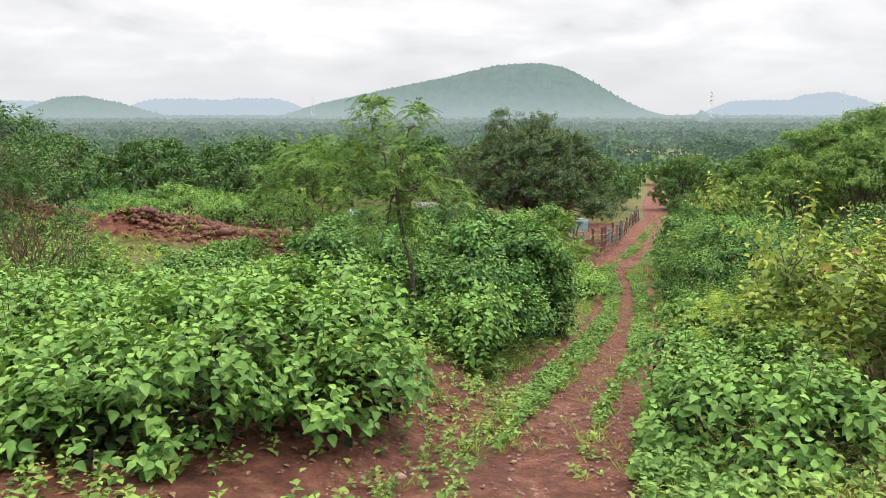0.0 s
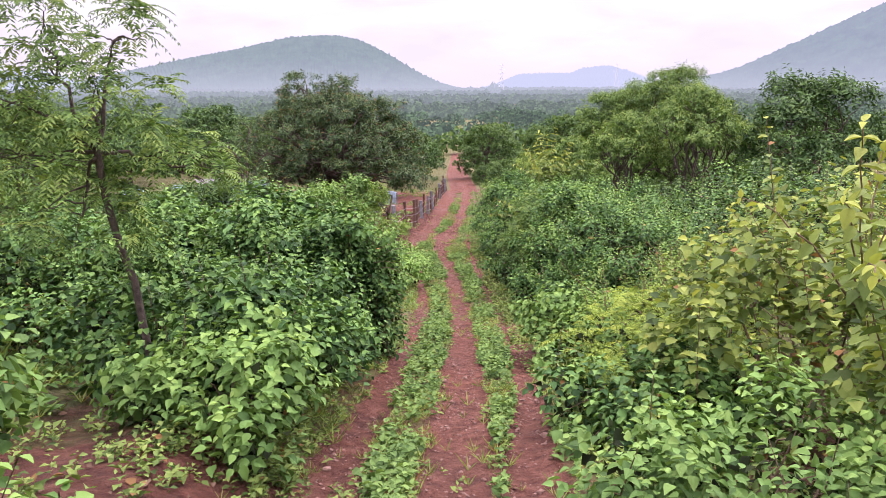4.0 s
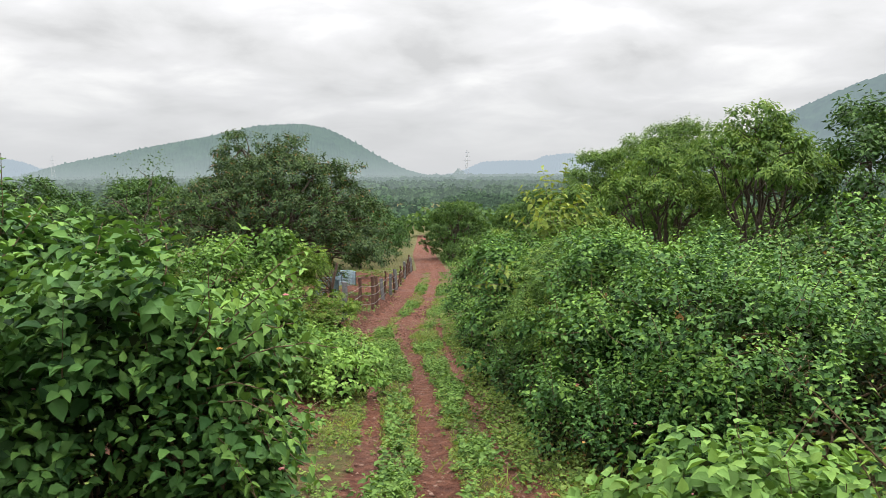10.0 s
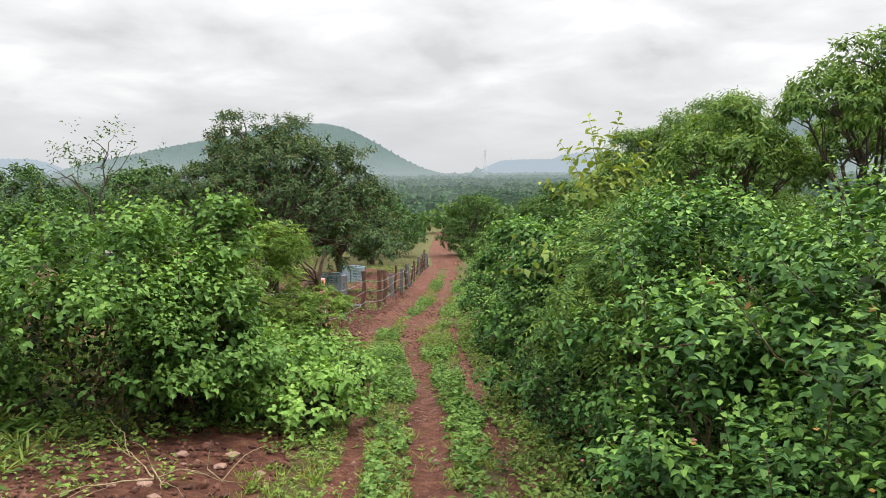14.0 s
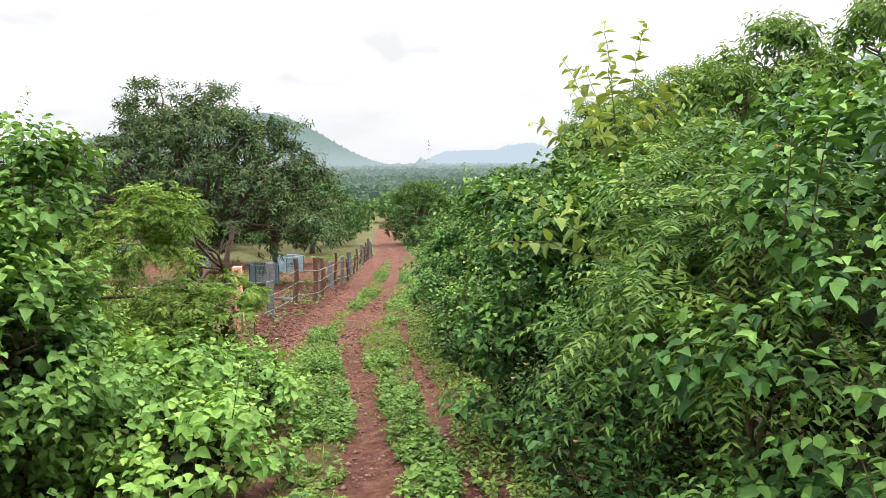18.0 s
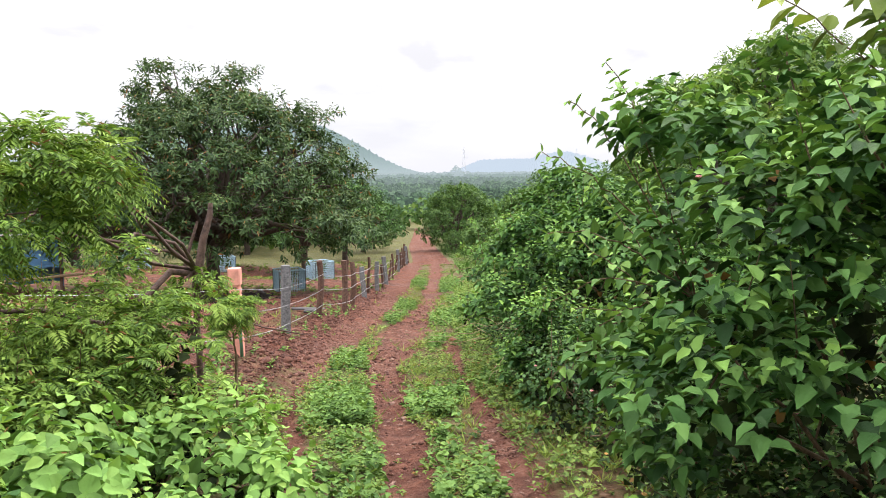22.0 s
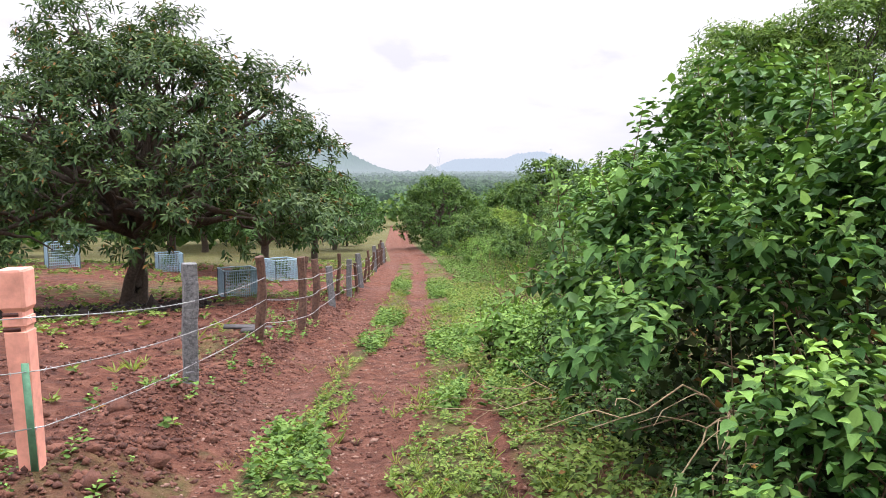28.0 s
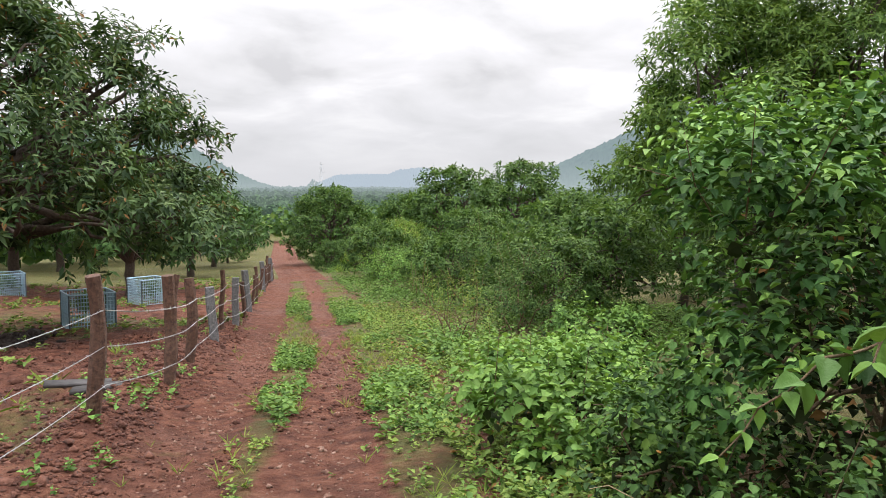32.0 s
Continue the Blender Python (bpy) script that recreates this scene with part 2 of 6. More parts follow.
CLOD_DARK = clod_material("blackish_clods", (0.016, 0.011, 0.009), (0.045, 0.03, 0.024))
CLOD = clod_material("red_clods", (0.065, 0.023, 0.014), (0.17, 0.07, 0.043))
STONE = clod_material("pinkish_stones", (0.17, 0.085, 0.058), (0.32, 0.20, 0.15))


def plain_material(name, col, rough=0.6, metal=0.0, wear=0.25, scale=14.0):
    m, t, b = material(name)
    f = noise_fac(t, scale, 6, 0.65)
    lo, hi = tuple(c * (1 - wear) for c in col), tuple(min(1, c * (1 + wear)) for c in col)
    t.links.new(ramp(t, f, [(0.3, lo), (0.7, hi)]), b.inputs["Base Color"])
    b.inputs["Roughness"].default_value, b.inputs["Metallic"].default_value = rough, metal
    bump(t, b, f, 0.006)
    return m


PINK_PAINT = plain_material("salmon_pink_paint", (0.74, 0.33, 0.25), 0.75, 0, 0.22, 9.0)
GREEN_PAINT = plain_material("faded_green_paint", (0.13, 0.30, 0.18), 0.75, 0, 0.3)
WIRE = plain_material("galvanised_wire", (0.42, 0.43, 0.44), 0.45, 0.8, 0.2)
NET_BLUE = plain_material("pale_blue_netting", (0.34, 0.50, 0.60), 0.7, 0, 0.2)
DARK_METAL = plain_material("dark_frame", (0.10, 0.13, 0.15), 0.6, 0.2)
NOTCH_DARK = plain_material("dark_notch_fill", (0.10, 0.035, 0.028))
TARP = plain_material("faded_blue_tarpaulin", (0.10, 0.27, 0.50), 0.55, 0, 0.3, 3.0)
BOARD = plain_material("weathered_grey_board", (0.25, 0.23, 0.22), 0.8, 0, 0.35, 7.0)
PLANK = plain_material("black_wet_plank", (0.05, 0.045, 0.045), 0.6, 0, 0.35)
PYLON_STEEL = plain_material("distant_pylon_steel", (0.55, 0.58, 0.62), 0.7)


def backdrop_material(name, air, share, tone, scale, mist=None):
    """Hills some kilometres off; the haze of humid air is painted in as glow."""
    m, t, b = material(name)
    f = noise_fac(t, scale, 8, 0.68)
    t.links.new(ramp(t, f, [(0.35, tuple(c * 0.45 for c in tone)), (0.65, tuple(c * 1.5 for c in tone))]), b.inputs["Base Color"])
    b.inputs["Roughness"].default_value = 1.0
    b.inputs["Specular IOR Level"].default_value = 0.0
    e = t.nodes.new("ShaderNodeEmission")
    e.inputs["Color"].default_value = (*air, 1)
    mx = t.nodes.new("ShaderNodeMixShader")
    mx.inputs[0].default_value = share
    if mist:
        # the painted haze glows thickest over the plain and thins out with height
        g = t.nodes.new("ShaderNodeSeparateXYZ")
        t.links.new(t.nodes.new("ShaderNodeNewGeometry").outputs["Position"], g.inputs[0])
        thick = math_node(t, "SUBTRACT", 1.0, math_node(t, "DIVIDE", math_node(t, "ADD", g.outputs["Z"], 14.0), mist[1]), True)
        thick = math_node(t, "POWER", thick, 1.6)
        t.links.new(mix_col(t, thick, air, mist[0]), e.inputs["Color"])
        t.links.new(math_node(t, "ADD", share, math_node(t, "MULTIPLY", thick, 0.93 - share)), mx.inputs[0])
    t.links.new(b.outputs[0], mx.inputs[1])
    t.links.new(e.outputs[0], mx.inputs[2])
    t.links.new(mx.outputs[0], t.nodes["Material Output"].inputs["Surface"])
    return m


# ---- mesh tools ----
rng = np.random.default_rng(7)


def mesh_of(name, verts, faces, mat, smooth=False, attrs=None):
    me = bpy.data.meshes.new(name)
    verts = np.asarray(verts, np.float32)
    if isinstance(faces, np.ndarray):
        n, k = faces.shape
        me.vertices.add(len(verts))
        me.vertices.foreach_set("co", verts.ravel())
        me.loops.add(n * k)
        me.loops.foreach_set("vertex_index", faces.astype(np.int32).ravel())
        me.polygons.add(n)
        me.polygons.foreach_set("loop_start", np.arange(0, n * k, k, dtype=np.int32))
        me.polygons.foreach_set("loop_total", np.full(n, k, np.int32))
        me.update(calc_edges=True)
    else:
        me.from_pydata(verts.tolist(), [], faces)
    if smooth:
        me.polygons.foreach_set("use_smooth", np.ones(len(me.polygons), bool))
    for key, val in (attrs or {}).items():
        me.attributes.new(key, "FLOAT", "POINT").data.foreach_set("value", np.asarray(val, np.float32))
    if mat:
        me.materials.append(mat)
    return me


def part(name, me, parent, label=""):
    ob = new(name, me)
    ob.parent = parent
    return tagged(ob, label)


def thing(name, at, label, category, group="", kind=""):
    ob = new(name)
    ob.empty_display_size = 0.2
    ob.matrix_world = at if isinstance(at, Matrix) else Matrix.Translation(at)
    return tagged(ob, label, category, group, kind)


def unit(v):
    return v / np.maximum(np.linalg.norm(v, axis=-1, keepdims=True), 1e-9)


def leaves(P, D, N, L, W, shape="diamond", young=None):
    """Folded leaf blades: base P, along D, upper side N, length L, width W. Returns verts, faces, attributes."""
    n = len(P)
    D = unit(D)
    S = unit(np.cross(D, N))
    N = np.cross(S, D)
    L, W = L[:, None], W[:, None]
    if shape == "diamond":
        mid = P + D * L * 0.45
        v = np.stack([P, mid + S * W / 2 + N * W * 0.25, P + D * L - N * L * 0.06, mid - S * W / 2 + N * W * 0.25], 1)
        i = np.arange(n)[:, None] * 4
        f = np.concatenate([i + [0, 2, 1], i + [0, 3, 2]])
        k = 4
    elif shape == "ovate":
        a, b, c = P + D * L * 0.12, P + D * L * 0.36, P + D * L * 0.7
        up = N * W * 0.18
        v = np.stack([P, a + S * W * 0.34 + up * 0.6, b + S * W * 0.5 + up, c + S * W * 0.3 + up * 0.3, P + D * L - N * L * 0.2,
                      c - S * W * 0.3 + up * 0.3, b - S * W * 0.5 + up, a - S * W * 0.34 + up * 0.6], 1)
        i = np.arange(n)[:, None] * 8
        f = np.concatenate([i + q for q in ([0, 2, 1], [0, 3, 2], [0, 4, 3], [0, 5, 4], [0, 6, 5], [0, 7, 6])])
        k = 8
    else:
        a, c = P + D * L * 0.27, P + D * L * 0.66
        v = np.stack([P, a + S * W * 0.5 + N * W * 0.19, c + S * W * 0.36 + N * W * 0.16, P + D * L - N * L * 0.17,
                      c - S * W * 0.36 + N * W * 0.16, a - S * W * 0.5 + N * W * 0.19], 1)
        i = np.arange(n)[:, None] * 6
        f = np.concatenate([i + [0, 3, 2, 1], i + [0, 5, 4, 3]])
        k = 6
    y = np.zeros(n) if young is None else young
    return v.reshape(-1, 3), f, {"young": np.repeat(y, k)}


def tube(points, radii, sides=5):
    """A tapered tube along points."""
    p = np.asarray(points, float)
    r = np.asarray(radii, float)
    d = unit(np.gradient(p, axis=0))
    ref = np.where(np.abs(d[:, 2:3]) > 0.9, [[1.0, 0, 0]], [[0, 0, 1.0]])
    a = unit(np.cross(d, ref))
    b = np.cross(d, a)
    th = np.linspace(0, 2 * np.pi, sides, endpoint=False)
    v = p[:, None] + r[:, None, None] * (np.cos(th)[None, :, None] * a[:, None] + np.sin(th)[None, :, None] * b[:, None])
    f = []
    for i in range(len(p) - 1):
        for j in range(sides):
            k = (j + 1) % sides
            f.append((i * sides + j, i * sides + k, (i + 1) * sides + k, (i + 1) * sides + j))
    return v.reshape(-1, 3), np.array(f)


def join(bits):
    vs, fs, o = [], [], 0
    for v, f in bits:
        vs.append(v)
        fs.append(np.asarray(f) + o)
        o += len(v)
    return np.concatenate(vs), np.concatenate(fs)


def box(cx, cy, cz, sx, sy, sz):
    c = np.array([(x, y, z) for z in (-.5, .5) for y in (-.5, .5) for x in (-.5, .5)]) * (sx, sy, sz) + (cx, cy, cz)
    return c, np.array([(0, 2, 3, 1), (4, 5, 7, 6), (0, 1, 5, 4), (2, 6, 7, 3), (0, 4, 6, 2), (1, 3, 7, 5)])


# ---- the ground ----
TRACK_Y = [-60, 0, 5.4, 9.7, 14.5, 25, 32.3, 37.4, 47.3, 55.6, 66.8, 86, 125, 200, 400]
TRACK_X = [-12, 0.1, 1.0, 1.95, 3.25, 6.0, 7.9, 9.7, 12.8, 15.4, 18.6, 23.4, 34.6, 55, 110]
FALL_Y = [-60, 0, 3.9, 8.7, 11.8, 16.25, 19.5, 23.2, 26.8, 30.5, 36.4, 50, 70, 110, 160, 250, 600, 9000]
FALL_Z = [6, 0.04, -0.5, -1.5, -2.1, -2.85, -3.3, -3.75, -4.12, -4.45, -5.0, -6.2, -7.6, -9.5, -11, -12, -13, -13]


def smooth_table(xs, ys, r):
    grid = np.linspace(-60, 420, 4801)
    v = np.interp(grid, xs, ys)
    k = np.hanning(r)
    return grid, np.convolve(np.pad(v, r, "edge"), k / k.sum(), "same")[r:-r]


TGY, TGX = smooth_table(TRACK_Y, TRACK_X, 61)
FGY, FGZ = smooth_table(FALL_Y, FALL_Z, 61)


def track_x(y):
    return np.interp(y, TGY, TGX)


def fbm(x, y, s, seed=0.0):
    """Soft rolling noise from a few sine sheets."""
    v = 0
    for i, (a, fx, fy, p) in enumerate(((1, 1, .37, .3), (.8, -.53, .91, 1.7), (.6, 1.7, 1.3, 4.1), (.45, -2.1, 1.9, 2.2), (.3, 3.7, -2.9, 5.5), (.2, 5.3, 4.9, .9))):
        v = v + a * np.sin((x * fx + y * fy) / s + p + seed * (i + 1.3))
    return v / 2.2


def ground(x, y):
    x, y = np.asarray(x, float), np.asarray(y, float)
    z = np.where(y < 400, np.interp(y, FGY, FGZ), np.interp(y, FALL_Y, FALL_Z))
    u = x - track_x(np.minimum(y, 400))
    k = np.interp(y, [-20, 22, 30, 42, 100], [0.19, 0.19, 0.12, 0.02, 0.0])
    left = np.maximum(-u - 1.1, 0)
    z = z + k * 14 * (1 - np.exp(-left / 14))
    z = z - np.interp(y, [0, 30, 60, 120], [0.02, 0.05, 0.04, 0.0]) * np.clip(u - 1.5, 0, 25)
    far_left = np.maximum(-u - 9, 0)
    z = z + 0.9 * (1 - np.exp(-far_left / 6)) * np.clip((y - 8) / 10, 0, 1) * np.clip((90 - y) / 40, 0, 1)
    for ax, ay, bx, by, hh in ((-4.1, 20.9, -7.8, 18.8, 0.62), (-9.6, 20.4, -12.0, 19.9, 0.55)):
        dx, dy = bx - ax, by - ay
        t = np.clip(((x - ax) * dx + (y - ay) * dy) / (dx * dx + dy * dy), 0, 1)
        d2 = (x - ax - t * dx) ** 2 + (y - ay - t * dy) ** 2
        z = z + hh * np.exp(-d2 / 0.55) * (0.75 + 0.3 * fbm(x, y, 0.7, 6.0))
    z = z + 0.1 * np.exp(-((x - 4.8) ** 2 + (y - 28.4) ** 2) / 0.9)
    # bank of earth on the left near the start, low spoil ridge along the fence
    z = z + 0.25 * np.exp(-((u + 1.9) / 0.6) ** 2) * np.clip((20 - y) / 6, 0, 1) * np.clip((y - 4) / 3, 0, 1)
    z = z + 0.2 * np.exp(-((u + 1.95) / 0.34) ** 2) * np.clip((y - 25) / 3, 0, 1) * np.clip((75 - y) / 20, 0, 1) * (0.7 + 0.5 * fbm(x, y, 0.5))
    amp = np.clip(np.abs(u) / 3 - 0.3, 0, 1)
    z = z + amp * (0.10 * fbm(x, y, 1.7) + 0.03 * fbm(x, y, 0.35, 2.0))
    # ploughed clods inside the fence
    z = z + (0.035 * fbm(x, y, 0.16, 1.0) + 0.02 * np.sin(x * 37.1 + 9 * np.sin(y * 23.7)) * np.sin(y * 41.3 + 7 * np.sin(x * 19.9))) * ((u < -2.2) & (y > 24) & (y < 60))
    return z + track_shape(u, x, y)


def rut_places(y):
    """Middles and half widths of the three bare strips."""
    w = 0.03 * np.sin(y * 0.9) + 0.03 * np.sin(y * 2.3 + 1)
    left = (np.interp(y, [0, 4.7, 8.5, 11.3, 14.9, 18, 20, 22, 24, 27.5, 28.5, 30, 31.2, 33, 36], [-1.5, -1.25, -0.88, -0.68, -0.54, -0.44, -0.56, -0.66, -0.7, -1.3, -1.36, -1.33, -1.06, -1.02, -0.97]) + w * 0.6,
            np.interp(y, [0, 4.7, 8.5, 11.3, 14.9, 18, 20, 22, 24, 27.3, 28.5, 30, 31.2, 33, 36], [0.24, 0.24, 0.2, 0.13, 0.1, 0.13, 0.09, 0.08, 0.05, 0.07, 0.22, 0.31, 0.35, 0.32, 0.3]))
    middle = (np.interp(y, [0, 4.8, 8.4, 11, 14.4, 18, 21, 23, 25, 27, 28.5, 30, 32, 33.5, 37, 50], [-0.55, -0.29, -0.03, 0.2, 0.22, 0.24, 0.19, 0.12, 0.02, -0.13, -0.22, -0.16, 0.0, 0.1, 0.18, 0.22]) + w * 0.5,
              np.interp(y, [0, 4.8, 8.4, 11, 14.4, 18, 21, 23, 25, 27, 28.5, 29.6, 32, 33.5, 37, 50], [0.3, 0.29, 0.25, 0.23, 0.17, 0.15, 0.19, 0.13, 0.17, 0.16, 0.16, 0.34, 0.36, 0.33, 0.25, 0.25]))
    right = (np.interp(y, [0, 4.7, 8.3, 10.7, 14.2, 17.5, 19.2, 21, 22, 24, 27, 30.3, 32, 34, 40], [0.0, 0.17, 0.56, 0.87, 0.98, 1.0, 0.98, 1.06, 0.93, 0.88, 0.8, 0.82, 1.2, 1.33, 1.35]) - w * 0.5,
             np.interp(y, [0, 4.7, 8.3, 10.7, 14.2, 17.5, 19.2, 22, 24, 26, 28, 30.3, 34, 40], [0.15, 0.15, 0.17, 0.15, 0.14, 0.11, 0.17, 0.17, 0.13, 0.06, 0.05, 0.1, 0.1, 0.03]))
    return left, middle, right


def bare(u, y):
    b = 0
    for c, h in rut_places(y):
        b = np.maximum(b, np.exp(-(((u - c) / (h * 1.15)) ** 4)))
    return b


def track_shape(u, x, y):
    d = 0
    for c, h in rut_places(y):
        d = d - 0.05 * np.exp(-((u - c) / h) ** 2)
    on = np.clip(1.6 - np.abs(u) / 1.6, 0, 1)
    return d + on * (0.018 * fbm(x, y, 0.22) + 0.008 * fbm(x, y, 0.07, 3.0))


def graded(lo, hi, near, step, grow):
    """Grid lines, fine in the stretch near and ever coarser outwards."""
    mid = list(np.arange(near[0], near[1] + step, step))
    a, s = mid[0], step
    out = []
    while a > lo:
        s *= grow
        a -= s
        out.append(a)
    b, s = mid[-1], step
    far = []
    while b < hi:
        s *= grow
        b += s
        far.append(b)
    return np.array(out[::-1] + mid + far)


gu = graded(-6000, 6000, (-4.2, 2.4), 0.1, 1.13)
gy = graded(-3000, 6000, (1.0, 46.0), 0.14, 1.09)
GU, GY = np.meshgrid(gu, gy)
GX = GU + track_x(np.clip(GY, -60, 400))
GZ = ground(GX, GY)
nu, ny = len(gu), len(gy)
ii = (np.arange(ny - 1)[:, None] * nu + np.arange(nu - 1)[None]).ravel()
green = np.clip(np.where(np.abs(GU) < 1.3, 0.46 - 0.8 * bare(GU, GY), np.where(np.abs(GU) < 3.2, 0.35, 0.6)), 0, 1)
green = np.where((GU < -2.1) & (GU > -22) & (GY > 25.5) & (GY < 62), 0.1 + 0.25 * (fbm(GX, GY, 2.6, 4.0) > 0.45), green)
green = np.where((GU < -0.8) & (GU >= -2.1) & (GY > 29.0) & (GY < 75), 0.12, green)
green = np.where((GY > 60) & (GY < 128) & (np.abs(GU) < 1.15), 0.0, np.where((GY > 64) & (np.abs(GU) < 4), 0.7, green))
green = np.where((GU < -0.9) & (GU > -5.5) & (GY < 9), 0.12, green)
green = np.where((GU < -1.2) & (GU > -3.2) & (GY > 16.5) & (GY < 20.5), 0.1, green)
green = np.where((GU < -7) & (GY < 26) & (GY > 8), 0.85, green)
packed = bare(GU, GY) * np.clip(0.65 + 0.5 * fbm(GX, GY, 0.9, 5.0), 0, 1) * (GY < 75) + ((GY >= 75) & (GY < 128) & (np.abs(GU) < 1.1))
for ax, ay, bx, by in ((-4.1, 20.9, -7.8, 18.8), (-9.6, 20.4, -12.0, 19.9)):
    tt = np.clip(((GX - ax) * (bx - ax) + (GY - ay) * (by - ay)) / ((bx - ax) ** 2 + (by - ay) ** 2), 0, 1)
    green = np.where((GX - ax - tt * (bx - ax)) ** 2 + (GY - ay - tt * (by - ay)) ** 2 < 1.0, 0.0, green)
ground_ob = new("ground", mesh_of("ground", np.stack([GX, GY, GZ], -1).reshape(-1, 3), np.stack([ii, ii + 1, ii + nu + 1, ii + nu], 1), SOIL, True, {"green": green.ravel(), "packed": packed.ravel()}))
tagged(ground_ob, "red laterite ground with rutted dirt track and weedy strips", "ground", kind="structure")


# ---- hills and far plain ----
def hill(name, label, dist, azel, mat, depth=0.25, rough=1.7):
    """A hill massif whose ridge follows the given bearings and heights (degrees), sloping to both sides."""
    az = np.linspace(azel[0][0], azel[-1][0], 420)
    el = np.interp(az, [a for a, _ in azel], [e for _, e in azel])
    k = np.hanning(27)
    el = np.convolve(np.pad(el, 27, "edge"), k / k.sum(), "same")[27:-27]
    s = np.linspace(-1, 1, 41)
    A, S = np.meshgrid(np.radians(az), s)
    base = -14.0
    top = dist * np.tan(np.radians(el))[None] - base
    H = top * np.clip(1 - np.abs(S) ** 1.5, 0, 1)
    R = dist * (1 + depth * S)
    x, y = R * np.sin(A), R * np.cos(A)
    fold = fbm(x, y, dist * 0.012, 1.0) * 0.10 + fbm(x, y, dist * 0.003, 2.0) * 0.03
    H = H * (1 + fold * np.abs(S)) + rough * dist * 0.0007 * fbm(x, y, dist * 0.0011, 3.0) + rough * dist * 0.0005 * fbm(x, y, dist * 0.0005) + rough * dist * 0.00035 * rng.normal(0, 1, x.shape)
    n = len(az)
    i = (np.arange(40)[:, None] * n + np.arange(n - 1)[None]).ravel()
    ob = new(name, mesh_of(name, np.stack([x, y, base + H], -1).reshape(-1, 3), np.stack([i, i + 1, i + n + 1, i + n], 1), mat, True))
    return tagged(ob, label, "hill", kind="structure")


# hill colours with painted haze: the farther the hill, the more pale blue glow
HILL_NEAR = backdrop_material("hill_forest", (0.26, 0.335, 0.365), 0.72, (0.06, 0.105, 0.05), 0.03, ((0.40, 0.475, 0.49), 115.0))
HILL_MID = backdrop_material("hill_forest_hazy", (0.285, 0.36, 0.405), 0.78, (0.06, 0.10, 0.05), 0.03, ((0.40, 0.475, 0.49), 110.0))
HILL_FAR = backdrop_material("hill_far_painted_haze", (0.47, 0.555, 0.63), 0.93, (0.06, 0.09, 0.07), 0.006)
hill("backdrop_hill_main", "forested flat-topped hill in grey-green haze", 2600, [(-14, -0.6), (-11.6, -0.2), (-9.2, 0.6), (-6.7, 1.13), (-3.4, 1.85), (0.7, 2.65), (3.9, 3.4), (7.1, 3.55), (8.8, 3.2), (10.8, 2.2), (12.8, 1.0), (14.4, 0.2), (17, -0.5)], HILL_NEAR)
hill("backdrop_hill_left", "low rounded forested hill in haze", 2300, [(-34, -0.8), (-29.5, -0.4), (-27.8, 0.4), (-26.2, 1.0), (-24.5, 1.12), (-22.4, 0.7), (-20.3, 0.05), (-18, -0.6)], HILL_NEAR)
hill("backdrop_mesa", "table hill far away in painted pale blue haze", 4300, [(-40, 0.3), (-32, 0.8), (-27.2, 0.75), (-23, 0.3), (-21.6, 0.4), (-21, 0.88), (-18, 0.97), (-15.4, 0.85), (-14.6, 1.03), (-11.5, 0.97), (-10.4, 0.4), (-8, 0.0)], HILL_FAR, 0.12)
hill("backdrop_hill_far", "hill far away over the plain in painted pale blue haze", 4300, [(17.5, -0.2), (18.6, 0.1), (20, 0.75), (22.1, 0.84), (23.9, 0.85), (24.6, 1.17), (26.5, 1.35), (27.9, 0.92), (29.2, 0.45), (32, 0.0)], HILL_FAR, 0.12)
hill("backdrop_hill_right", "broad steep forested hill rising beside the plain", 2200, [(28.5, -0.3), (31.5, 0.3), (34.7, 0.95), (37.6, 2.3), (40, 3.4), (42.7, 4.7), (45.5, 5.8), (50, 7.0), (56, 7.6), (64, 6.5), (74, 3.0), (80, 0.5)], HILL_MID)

# ---- camera track clearance, forests of the plain ----
def rand_dirs(n):
    v = rng.normal(size=(n, 3))
    return unit(v)


def woods(name, label, centres, radii, heights, per, clump, mat, flat=0.8):
    """Many crowns as one mass of leaf clumps: each crown a dome of small tilted blades."""
    C = np.repeat(centres, per, 0)
    R = np.repeat(radii, per)[:, None]
    Hh = np.repeat(heights, per)[:, None]
    d = rand_dirs(len(C))
    d[:, 2] = np.abs(d[:, 2]) * 1.2 - 0.35
    d = unit(d)
    lump = 1 + 0.22 * np.sin(d[:, :1] * 5 + C[:, :1]) * np.cos(d[:, 1:2] * 4 + C[:, 1:2]) + rng.normal(0, 0.07, (len(C), 1))
    P = C + np.concatenate([d[:, :2] * R * lump, Hh * 0.52 + d[:, 2:] * Hh * 0.48 * lump], 1)
    N = unit(d + rng.normal(0, 0.45, d.shape))
    D = np.cross(N, rand_dirs(len(C)))
    L = np.repeat(radii, per) * clump * rng.uniform(0.7, 1.4, len(C))
    v, f, a = leaves(P - unit(D) * L[:, None] / 2, D, N, L, L * 0.75, "diamond", (rng.random(len(C)) < 0.06) * 0.6)
    ob = new(name, mesh_of(name, v, f, mat, False, a))
    return tagged(ob, label, "woodland", kind="stuff")


def at_ground(x, y):
    return Vector((x, y, float(ground(x, y))))


